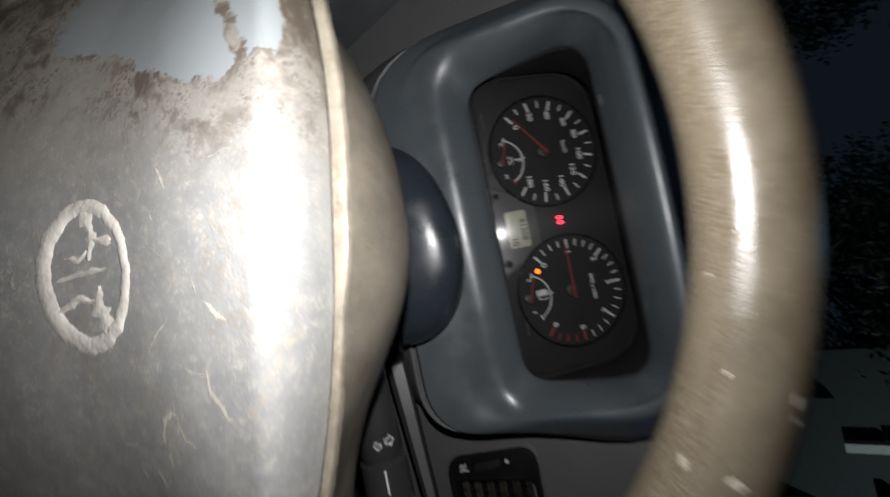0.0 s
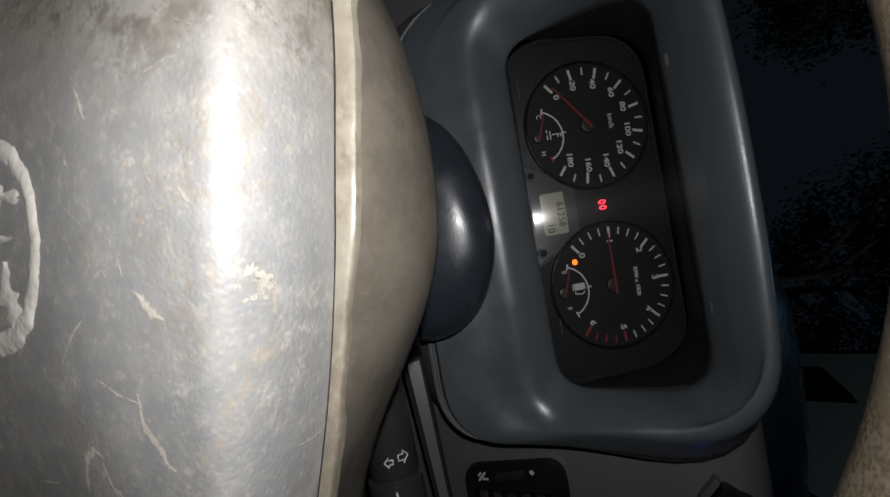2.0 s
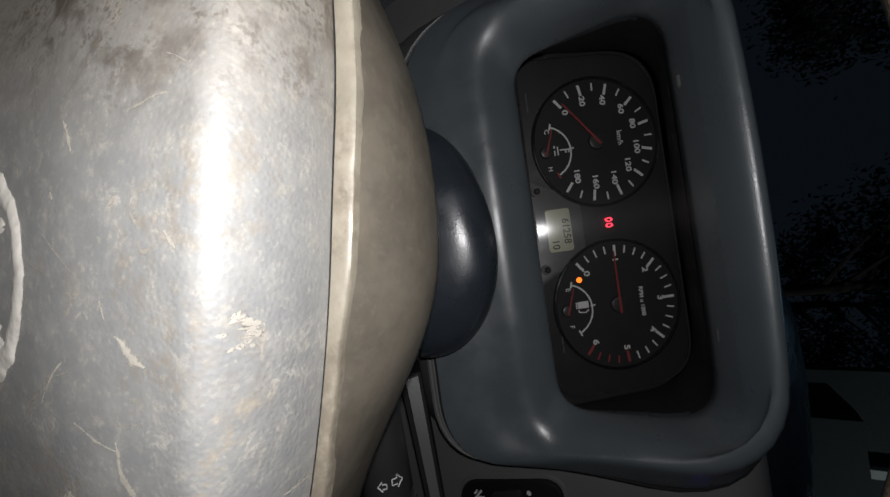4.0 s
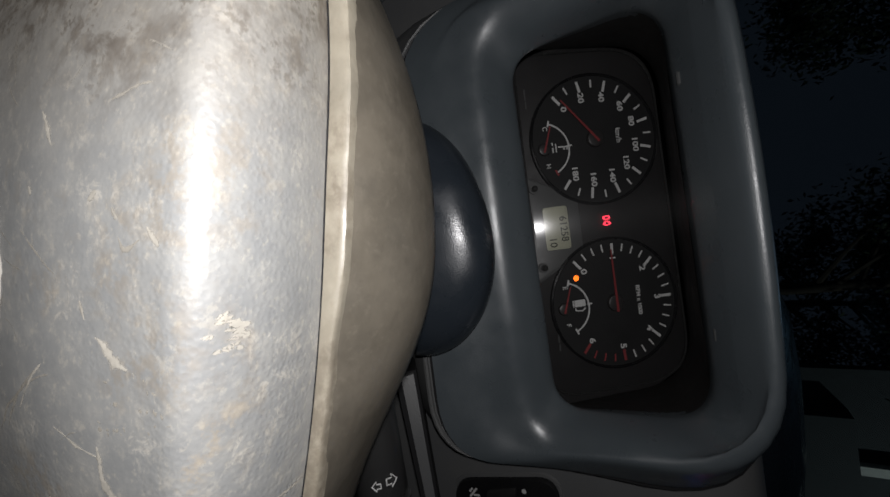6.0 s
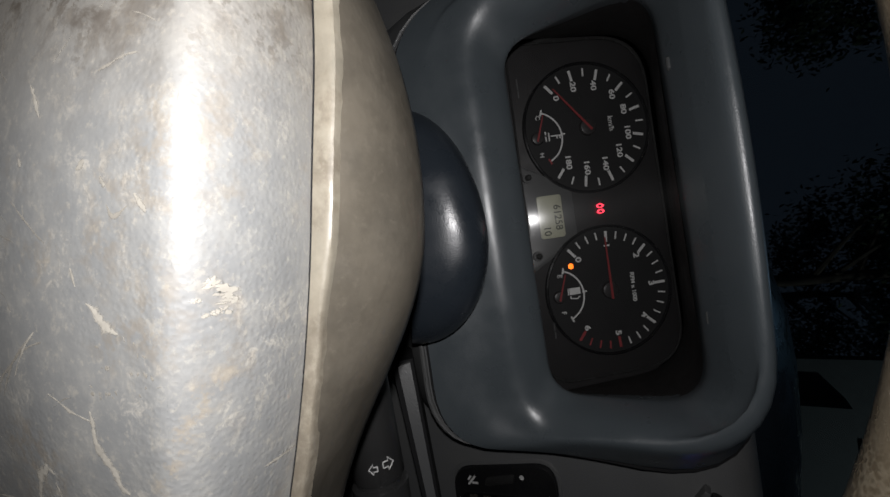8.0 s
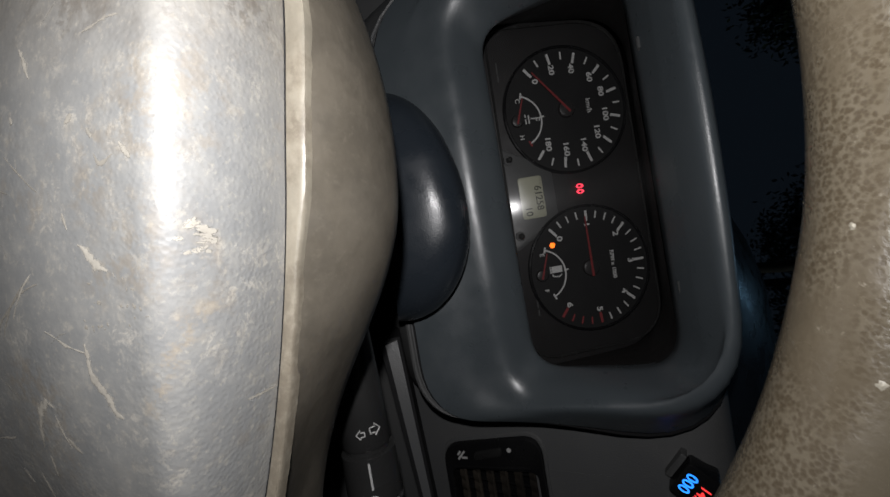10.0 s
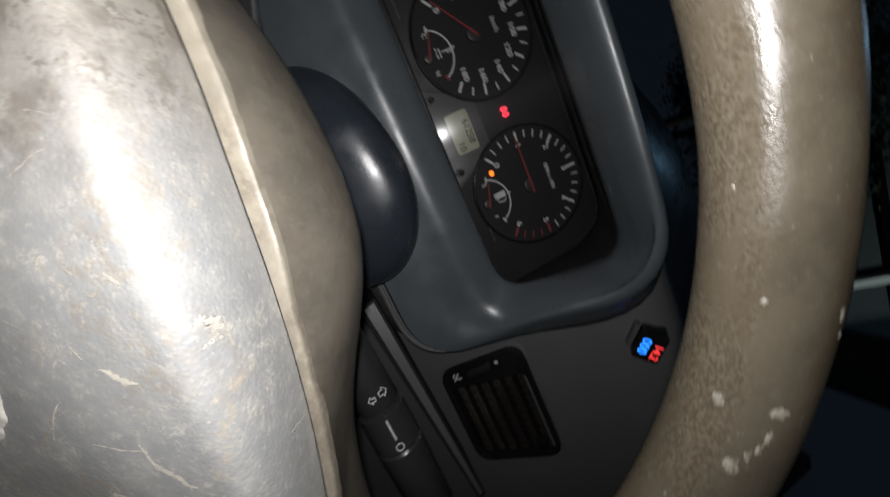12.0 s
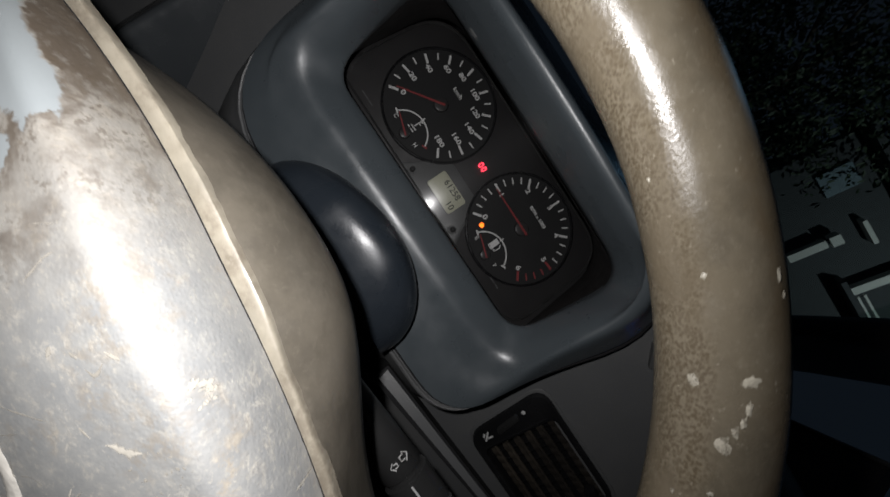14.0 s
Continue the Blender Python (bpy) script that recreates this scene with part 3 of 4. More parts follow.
# narrow trim strip beside the column, over a black slab for the gap's shade
part("trim_gap_shade", slab([(0.1543, -0.1802), (0.3600, -0.1630), (0.3600, -0.1560), (0.1537, -0.1651)], -0.045, 0.030), GAP_BLACK, dashboard, "black slab for the shaded gap beside the column", False)
part("trim_strip", slab([(0.1566, -0.1759), (0.3560, -0.1612), (0.3560, -0.1580), (0.1549, -0.1670)], 0.0302, 0.034, 0.001), DASH_GREY, dashboard, "narrow dark trim strip")
# clear cover, hollow towards the driver
cover = []
for k in range(21):
    s = k / 20
    y = -0.071 + 0.0755 * s
    r = 1.127 * s
    z = 0.0405 + 0.0188 * r + 0.042 * r * r
    cover.append([Vector((u, y, z + 0.014 * u)) for u in np.linspace(-0.052, 0.186, 13)])
bm = loft(cover, False)
layer = bm.loops.layers.uv.new("UVMap")
for f in bm.faces:
    for l in f.loops:
        l[layer].uv = (l.vert.co.x * 4 + 0.3, l.vert.co.y * 4 + 0.4)
part("clear_cover", bm, CLEAR, cluster, "clear plastic cover")

# ---- steering column cover ----
column = thing("column_cover", DIAL, "dark blue-grey plastic steering column cover", "column cover")


def arch(c, w, h, first, last, power, steps=36):
    out = []
    for k in range(steps + 1):
        a = radians(first + (last - first) * k / steps)
        ca, sa = math.cos(a), math.sin(a)
        out.append(c + Vector((w * math.copysign(abs(ca) ** power, ca), h * math.copysign(abs(sa) ** power, sa), 0)))
    return out


rings, lower = [], []
# a straight wall from the dashboard, then one domed front that leans towards the wheel (share of the size, depth below the dome's top)
DOME = [(1.0, 0.080), (1.0, 0.062), (1.0, 0.050)] + [(k, 0.050 * (1 - (1 - k ** 3) ** (1 / 3))) for k in (0.995, 0.985, 0.965, 0.935, 0.895, 0.845, 0.78, 0.70, 0.60, 0.48, 0.34, 0.18, 0.06)]
for k, depth in DOME:
    c = Vector((0.0715, -0.1565, 0.1060 - depth))
    lean = 0.41 * min(1.0, max(0.0, (0.080 - depth) / 0.03))
    half = arch(c, 0.0690 * k, 0.050 * k, -8, 90, 1.0, 18) + arch(c, 0.0870 * k, 0.050 * k, 90, 188, 1.0, 18)[1:]
    outer = [p + Vector((0, 0, lean * (p.y + 0.103))) for p in half]
    rings.append(outer + [p + (c - p) * 0.03 + Vector((0, 0, -0.004)) for p in outer[::-1]])
for s in (0.0, 0.5, 1.0):
    c = Vector((0.066, -0.170, 0.030)).lerp(Vector((0.060, -0.212, 0.165)), s)
    lower.append(arch(c, 0.052, 0.03, 0, 360, 0.8)[:-1])
part("upper_cover", loft(glide(rings, 3), True, True), SHROUD_BLUE, column)
part("lower_cover", loft(lower, True, True), DARK, column, "black lower column cover")

# ---- steering wheel ----
HUB_AT = Vector((0.057, -0.2282, 0.2199))
AXES = Matrix(((0.9987, 0.0, -0.0509), (-0.0159, 0.9502, -0.3112), (0.0484, 0.3116, 0.949)))
WHEEL = DIAL @ Matrix.Translation(HUB_AT) @ AXES.to_4x4() @ pose(0, 0, 0, 0, 0, -8.5)
wheel = thing("steering_wheel", WHEEL, "worn steering wheel with taupe rim and scratched grey centre pad", "steering wheel")
ring = []
for k in range(144):
    a = 2 * math.pi * k / 144
    row = []
    for j in range(28):
        b = 2 * math.pi * j / 28
        r = 0.0144 * (1 + 0.012 * noise.noise(Vector((9 * math.cos(a), 9 * math.sin(a), b))))
        row.append(Vector(((0.173 + r * math.cos(b)) * math.cos(a), (0.173 + r * math.cos(b)) * math.sin(a), r * math.sin(b))))
    ring.append(row)
part("rim", loft(ring + [ring[0]]), RIM, wheel, "worn taupe vinyl rim")


def chip(a, b, la, lb):
    """A pale worn chip on the rim at angle a along it and b round it, la by lb metres."""
    rows = []
    for s in (0.0, 0.55, 1.0):
        row = []
        for k in range(12):
            t = 2 * math.pi * k / 12
            w = s * (0.6 + 0.8 * random.random())
            aa, bb = radians(a) + w * la / 2 * math.cos(t) / 0.173, radians(b) + w * lb / 2 * math.sin(t) / 0.0144
            r = 0.0147 - 0.00025 * s
            row.append(Vector(((0.173 + r * math.cos(bb)) * math.cos(aa), (0.173 + r * math.cos(bb)) * math.sin(aa), r * math.sin(bb))))
        rows.append(row)
    part("chip", loft(rows), CHIP, wheel, "pale worn chip in the rim")


for a, b, la, lb in ((68.0, 94.5, 0.0022, 0.0027), (67.5, 138.8, 0.0024, 0.0020), (65.9, 96.2, 0.0026, 0.0012), (64.8, 100.0, 0.0022, 0.0014), (64.0, 106.0, 0.0022, 0.0013), (62.8, 114.0, 0.0032, 0.0022), (76.0, 124.6, 0.0010, 0.0012), (75.2, 62.0, 0.0032, 0.0014), (73.8, 58.0, 0.0016, 0.0012), (58.7, 118.9, 0.0008, 0.0010), (57.5, 148.0, 0.0009, 0.0008), (84.2, 152.0, 0.0010, 0.0008)):
    chip(a, b, la * 1.25, lb * 1.25)


def pad_top(x):
    """Height of the pad's upper seam along the wheel."""
    return 0.0518 - 1.35 * max(0.0, x - 0.003) ** 2 - 1.9 * max(0.0, -x - 0.025) ** 2


def pad_z(x, y):
    """The pad's face: a shallow dome that rolls over at its upper seam and its ends."""
    z = 0.0238 - 2.0 * (x - 0.004) ** 2 - (3.4 * min(0.0, y - 0.028) ** 2 if y > 0 else 0.002666 - 0.1904 * y - 1.6 * max(y, -0.04) ** 2 - 0.128 * (max(y, -0.04) - y)) + 0.038 * (max(y, -0.03) - 0.028)
    for d, r, fall in ((pad_top(x) - y, 0.0105, 0.0300), (0.124 - abs(x), 0.02, 0.02), (y + 0.13, 0.02, 0.02)):
        if d < r:
            z -= fall * (1 - max(0.0, 1 - (1 - max(0.0, d) / r) ** 2.4) ** (1 / 2.4))
    return max(z, -0.0130 - 0.4 * (x - 0.004) ** 2)


bm = bmesh.new()
grid = []
for i in range(81):
    x = -0.124 + 0.248 * i / 80
    col = []
    for j in range(61):
        s = j / 60
        y = pad_top(x) - (pad_top(x) + 0.13) * s ** 1.6
        col.append(bm.verts.new((x, y, pad_z(x, y))))
    grid.append(col)
for a, b in zip(grid, grid[1:]):
    for j in range(60):
        bm.faces.new((a[j], b[j], b[j + 1], a[j + 1]))
edge = [e for e in bm.edges if e.is_boundary]
made = bmesh.ops.extrude_edge_only(bm, edges=edge)["geom"]
for v in made:
    if isinstance(v, bmesh.types.BMVert):
        v.co = (v.co.x * 0.95, v.co.y * 0.85, v.co.z - 0.006)
part("centre_pad", bm, PAD, wheel, "scratched grey vinyl horn pad")


def bulge(x):
    if x < 0.004:
        return 0.0678 - 3.2 * (x - 0.004) ** 2
    return 0.0340 + 0.0338 * math.exp(-((x - 0.004) / 0.066) ** 2)


def lip_width(x):
    s = min(1.0, max(0.0, x / 0.03))
    f = min(1.0, max(0.0, (-x - 0.035) / 0.05))
    return 0.0058 - 0.0022 * s * s * (3 - 2 * s) - 0.0012 * f * f * (3 - 2 * f)


def shell_ring(f):
    return [Vector(f(-0.125 + 0.25 * k / 80)) for k in range(81)]


LIPS = ((-0.06, -0.0085), (0.0, -0.0058), (0.07, -0.0051), (0.35, -0.0048), (0.65, -0.0048), (0.82, -0.0050), (0.90, -0.0053), (0.96, -0.0064), (1.0, -0.0086))


def ragged(x, k):
    return 0.00022 * noise.noise(Vector((x * 420, k * 2.0, 1.0))) + 0.00025 * noise.noise(Vector((x * 80, k * 2.0, 5.0)))


part("pad_edge", loft([shell_ring(lambda x: (x, pad_top(x) + dy * lip_width(x) + (ragged(x, dy) if dy > 0.5 else 0.0), z - 0.4 * (x - 0.004) ** 2)) for dy, z in LIPS], False), LIP, wheel, "worn cream edge beside the pad")
def lip_y(x):
    return pad_top(x) + 0.96 * lip_width(x)


# from the lip over the belly of the shell (share of the belly, further inward, height)
SHELL = ((0.0, 0.0, -0.0074), (0.25, 0.0, -0.0108), (0.55, 0.0, -0.0165), (0.82, 0.0, -0.0238), (0.96, 0.0, -0.031), (1.0, 0.0, -0.038), (1.0, 0.0012, -0.046), (1.0, 0.005, -0.054), (1.0, 0.014, -0.060), (1.0, 0.05, -0.064))
part("hub_shell", loft([shell_ring(lambda x: (x, lip_y(x) + s * (bulge(x) - lip_y(x)) - d, z - 0.4 * (x - 0.004) ** 2)) for s, d, z in SHELL], False), TAUPE, wheel, "taupe plastic hub shell")
part("pad_seam", sweep(shell_ring(lambda x: (x, pad_top(x) + 0.0001, -0.0053 - 0.4 * (x - 0.004) ** 2)), 0.0003, 6), GAP_BLACK, wheel, "dark seam round the pad")
for side in (-1, 1):
    path = [(side * x, y, z) for x, y, z in ((0.07, -0.035, -0.035), (0.105, -0.032, -0.034), (0.14, -0.028, -0.018), (0.168, -0.024, 0.0))]
    part("spoke", sweep(path, [0.024, 0.021, 0.016, 0.0125], 16), TAUPE, wheel)


def on_pad(points, width, name, mat, lift=0.00025, parent=None):
    """A stroke of bare, scuffed vinyl that follows the pad, uneven in width and pointed at its ends."""
    pts = [Vector((*p, 0)) for p in points]
    steps = 10
    fine = [a.lerp(b, k / steps) for a, b in zip(pts, pts[1:]) for k in range(steps)] + [pts[-1]]
    n, rows = len(fine), [[] for _ in range(5)]
    for i, p in enumerate(fine):
        d = (fine[min(i + 2, n - 1)] - fine[max(i - 2, 0)]).normalized()
        uneven = 0.75 + 0.9 * noise.noise(Vector((p.x * 420, p.y * 420, 3.0)))
        s = Vector((-d.y, d.x, 0)) * width * (0.12 + 0.88 * math.sin(math.pi * (i + 0.5) / n) ** 0.7) * max(0.35, uneven) * 0.5
        bow = Vector((-d.y, d.x, 0)) * width * 0.35 * noise.noise(Vector((p.x * 160, p.y * 160, 8.0)))
        for k, row in enumerate(rows):
            q = p + bow + s * (1 - k / 2)
            row.append(Vector((q.x, q.y, pad_z(q.x, q.y) + 0.00005 + lift * (1 - abs(k - 2) / 2))))
    bm = loft(rows, False)
    layer = bm.loops.layers.uv.new("UVMap")
    bm.verts.index_update()
    for f in bm.faces:
        for l in f.loops:
            k, i = divmod(l.vert.index, n)
            l[layer].uv = (i / n, k / 4)
    return part(name, bm, mat, parent or wheel)


# emblem: plain oval ring with worn bars
EX, EY, EW, EH = 0.0092, -0.0226, 0.0246, 0.0220
TILT = pose(EX, EY, 0, 0, 0, 9)


def on_emblem(x, y):
    p = TILT @ Vector((x, y, 0))
    return p.x, p.y


rows = []
for k in range(193):
    a = 2 * math.pi * k / 192
    rag = 0.035 * noise.noise(Vector((7 * math.cos(a), 5 * math.sin(a), 4))) + 0.014 * noise.noise(Vector((24 * math.cos(a), 24 * math.sin(a), 9)))
    thin = 0.81 - 0.14 * max(0.0, -math.sin(a)) - 0.03 * max(0.0, math.cos(a))
    row = []
    for s, up in ((thin, 0.0), (thin + 0.04, 0.0004), ((thin + 1) / 2, 0.0006), (0.96, 0.0004), (1.0, 0.0)):
        x, y = on_emblem(EW * (s + rag) * math.cos(a), EH * (s + rag) * math.sin(a))
        row.append(Vector((x, y, pad_z(x, y) + up)))
    rows.append(row)
emblem = part("emblem", loft(rows, False), SCRATCH, wheel, "worn silver-white oval emblem")
for pts, w in ((((-0.0215, 0.0018), (-0.0163, 0.0043), (-0.0095, 0.0050), (-0.0043, 0.0045)), 0.0029), (((-0.0103, 0.0060), (-0.0092, 0.0100), (-0.0080, 0.0150)), 0.0017),
               (((-0.0009, -0.0126), (-0.0005, 0.0115)), 0.0012), (((0.0043, 0.0070), (0.0112, 0.0062), (0.0190, 0.0072)), 0.0042),
               (((0.0092, -0.0135), (0.0069, -0.0040), (0.0077, 0.0040)), 0.0018), (((-0.0069, -0.0080), (-0.0060, -0.0019), (-0.0081, 0.0030)), 0.0014)):
    on_pad([on_emblem(*p) for p in pts], w * 2.1, "emblem_bar", SCRATCH, 0.0004, emblem)

# scuffs and scratches in the pad's vinyl
for pts, w in ((((0.0181, 0.0270), (0.0207, 0.0311), (0.0227, 0.0339)), 0.0016), (((0.0368, 0.0259), (0.0419, 0.0270), (0.0459, 0.0283), (0.0499, 0.0304), (0.0515, 0.0325)), 0.0019),
               (((0.0349, 0.0152), (0.0374, 0.0207), (0.0386, 0.0256)), 0.0006), (((0.0620, 0.0054), (0.0571, 0.0062), (0.0530, 0.0080), (0.0495, 0.0107), (0.0515, 0.0128)), 0.0015), (((0.0530, 0.0127), (0.0568, 0.0139), (0.0602, 0.0157)), 0.0007), (((0.0635, 0.0067), (0.0688, 0.0069)), 0.0009),
               (((-0.0004, 0.0377), (0.0015, 0.0394), (0.0024, 0.0405)), 0.0012), (((0.0330, 0.0046), (0.0289, 0.0078), (0.0257, 0.0106), (0.0235, 0.0130)), 0.0006),
               (((-0.0213, 0.0098), (-0.0174, 0.0122), (-0.0149, 0.0137)), 0.0013), (((-0.0034, 0.0300), (-0.0016, 0.0312)), 0.0011),
               (((0.0523, 0.0478), (0.0526, 0.0484)), 0.0009), (((0.0066, -0.0540), (0.0100, -0.0548), (0.0126, -0.0536)), 0.0022), (((0.0641, -0.0160), (0.0617, -0.0070)), 0.0007), (((0.0705, -0.0088), (0.0738, -0.0059)), 0.0010), (((0.0699, -0.0005), (0.0731, 0.0009), (0.0768, 0.0016)), 0.0011), (((-0.0050, 0.0246), (-0.0062, 0.0266)), 0.0010),
               (((0.0120, 0.0235), (0.0150, 0.0250)), 0.0007), (((0.0580, 0.0150), (0.0610, 0.0185)), 0.0012), (((-0.0075, 0.0080), (-0.0060, 0.0088)), 0.0008)):
    on_pad(pts, w * 2.1, "scuff", SCUFF, 0.00008)
for pts, w in ((((0.0398, -0.0052), (0.0343, -0.0010), (0.0283, 0.0073), (0.0253, 0.0150)), 0.0008), (((-0.0082, -0.0461), (0.0014, -0.0448), (0.0117, -0.0426)), 0.0009), (((-0.0217, 0.0278), (-0.0232, 0.0318), (-0.0241, 0.0362)), 0.0010),
               (((-0.0079, -0.0446), (-0.0022, -0.0427)), 0.0010), (((0.0, 0.0061), (0.0078, 0.0171)), 0.0006), (((0.0377, -0.0010), (0.0309, 0.0038), (0.0251, 0.0110)), 0.0007),
               (((0.0010, 0.0320), (0.0028, 0.0335), (0.0012, 0.0362)), 0.0010), (((-0.0258, -0.0198), (-0.0209, -0.0168)), 0.0008)):
    on_pad(pts, w * 2.0, "scratch", FAINT, 0.00006)
rnd = random.Random(7)
for x, y, spread, count in ((0.0168, 0.0466, 0.0005, 3), (0.0143, 0.0480, 0.0006, 4), (0.0152, 0.0487, 0.0006, 6), (0.0188, 0.0486, 0.0006, 5), (0.0167, 0.0491, 0.0006, 5), (0.0330, 0.0300, 0.0035, 7), (0.0270, 0.0380, 0.0030, 6)):
    for k in range(count * 2):
        px, py, a, d = x + rnd.gauss(0, spread), min(0.0495, y + rnd.gauss(0, spread * 0.7)), rnd.uniform(0, 3.1), rnd.uniform(0.0002, 0.0005)
        on_pad(((px - d * math.cos(a), py - d * math.sin(a)), (px + d * math.cos(a), min(0.0498, py + d * math.sin(a)))), rnd.uniform(0.0007, 0.0014), "flake", SCUFF if x < 0.025 else FAINT, 0.00006)
rnd = random.Random(11)
for k in range(26):
    x, y, a = rnd.uniform(-0.035, 0.078), rnd.uniform(-0.055, 0.040), radians(rnd.choice((35, 60, 120, 150)) + rnd.uniform(-14, 14))
    d = rnd.uniform(0.002, 0.0055)
    bow = rnd.uniform(-0.0008, 0.0008)
    on_pad(((x - d * math.cos(a), y - d * math.sin(a)), (x + bow, y - bow), (x + d * math.cos(a), min(0.046, y + d * math.sin(a)))), rnd.uniform(0.00035, 0.0007), "scratch", FAINT, 0.00004)

# ---- stalks ----
def stalk(name, label, side, y, z, mat):
    """A column stalk that runs sideways: arm, collar and a ribbed turning knob."""
    st, pieces = thing(name, DIAL, label, "stalk"), {}
    c = 0.062

    def along(*rows):
        return [(c + side * d, y, z) for d, _ in rows], [r for _, r in rows]
    for nm, rows in (("arm", ((0.035, 0.0095), (0.08, 0.0112), (0.122, 0.0128), (0.1235, 0.0120))), ("collar", ((0.1228, 0.0115), (0.126, 0.0115))), ("knob", ((0.1255, 0.0120), (0.1265, 0.0138), (0.150, 0.0142), (0.1515, 0.0130), (0.153, 0.0142), (0.20, 0.0132), (0.204, 0.010)))):
        path, radii = along(*rows)
        pieces[nm] = part(nm, sweep(path, radii, 28), mat, st)
    return pieces


indicator = stalk("indicator_stalk", "black plastic indicator stalk with white arrow marks", 1, -0.1875, 0.1165, DARK)


def on_stalk(pts, name):
    """Printed outline that follows the round of the indicator stalk; points are (along, round in degrees)."""
    path = []
    for d, a in pts:
        r = 0.0130 if d < 0.124 else 0.0144
        path.append((0.062 + d, -0.1875 + r * math.sin(radians(a)), 0.1165 + r * math.cos(radians(a))))
    part(name, sweep(path, 0.0006 if name == "line_mark" else 0.00035, 6), WHITE_INK, indicator["arm" if pts[0][0] < 0.124 else "knob"], "white printed mark")


def arrow(d, a, way, size):
    s = size
    outline = [(-0.28, 0), (-0.28, 11), (-0.62, 11), (0.0, 24), (0.62, 11), (0.28, 11), (0.28, 0), (-0.28, 0)]
    on_stalk([(d + 0.0062 * s * x, a + way * s * y * 1.25) for x, y in outline], "arrow_mark")


arrow(0.1130, 18, 1, 0.8)
arrow(0.1140, 6, -1, 0.62)
on_stalk([(0.128, 4), (0.141, 4)], "line_mark")
on_stalk([(0.1465 + 0.0022 * math.cos(t), 4 + 9 * math.sin(t)) for t in np.linspace(0, 2 * math.pi, 14)], "ring_mark")

# ---- air vent ----
VENT = DIAL @ Matrix.Translation((0.3155, -0.1095, -0.0075)) @ pose(0, 0, 0, 35.75, 0, 0)
vent = thing("air_vent", VENT, "glossy black dashboard air vent with dusty slats", "air vent")
OUTER = [(-0.048, -0.043, 0), (0.064, -0.043, 0), (0.064, 0.047, 0), (-0.0635, 0.047, 0)]
INNER = [(-0.0265, -0.0375, 0), (0.057, -0.0375, 0), (0.057, 0.0415, 0), (-0.0330, 0.0415, 0)]
ring, inn = round_quad(OUTER, 0.017, 6, 3), round_quad(INNER, 0.007, 6, 3)
mid = [p.lerp(q, 0.06) for p, q in zip(ring, inn)]
vent_frame = part("frame", loft([[p + Vector((0, 0, z)) for p in r] for r, z in ((ring, -0.006), (ring, 0.0015), (mid, 0.0035), ([p.lerp(q, 0.8) for p, q in zip(ring, inn)], 0.0032), (inn, 0.0022), (inn, -0.034))]), GLOSS_BLACK, vent)
part("surround", sweep([p * 1.035 + Vector((0, 0, -0.0005)) for p in ring] + [ring[0] * 1.035 + Vector((0, 0, -0.0005))], 0.0016, 6, None, False), DASH_GREY, vent, "soft grey edge round the vent")
part("backing", box(-0.04, 0.062, -0.042, 0.046, -0.036, -0.033), GAP_BLACK, vent, "", False)
SLAT = plastic("dusty_slat_plastic", (0.034, 0.030, 0.026), (0.105, 0.088, 0.068), 0.4, 1200, 0.2, 0.9)
for k in range(6):
    y = -0.0305 + 0.0130 * k
    rows = []
    for x in np.linspace(-0.031 + 0.0005 * (5 - k), 0.057, 38):
        bump = 0.0016 * abs(math.sin(math.pi * (x + 0.022) / 0.0095)) ** 0.6
        rows.append([Vector((x, y - 0.0046, -0.0085)), Vector((x, y - 0.0040, -0.0062 + bump)), Vector((x, y + 0.0026, -0.0030 + bump)), Vector((x, y + 0.0036, -0.0042)), Vector((x, y + 0.0030, -0.0065))])
    part("slat", loft(rows, True, True), SLAT, vent, "dusty slat", False)
for k in range(9):
    x = -0.022 + 0.0095 * k
    part("fin", box(x - 0.0010, x + 0.0010, -0.0375, 0.0415, -0.026, -0.0100), GLOSS_BLACK, vent, "", False)
part("slat_tab", slab([p[:2] for p in round_quad([(0.044, 0.024, 0), (0.054, 0.024, 0), (0.054, 0.035, 0), (0.044, 0.035, 0)], 0.003, 4)], -0.004, 0.004, 0.0015), GLOSS_BLACK, vent)
part("bezel_ridge", sweep([(-0.0290, -0.034, 0.0030), (-0.0325, 0.0, 0.0034), (-0.0360, 0.037, 0.0030)], 0.0011, 8), GLOSS_BLACK, vent)
part("slider", slab([p[:2] for p in round_quad([(-0.0450, -0.0115, 0), (-0.0375, -0.0135, 0), (-0.0440, 0.0135, 0), (-0.0515, 0.0145, 0)], 0.003, 4)], 0.002, 0.0052, 0.0012), DARK, vent)
part("dot_mark", disc(-0.0494, 0.0203, 0.0019, 0.003, 0.0037, 16), WHITE_INK, vent_frame, "white printed dot")
for x0, y0, x1, y1 in ((-0.0440, -0.0215, -0.0360, -0.0285), (-0.0380, -0.0250, -0.0385, -0.0195), (-0.0435, -0.0255, -0.0400, -0.0285)):
    bar(x0, y0, x1, y1, 0.0017, 0.0033, WHITE_INK, vent_frame, "airflow_mark")

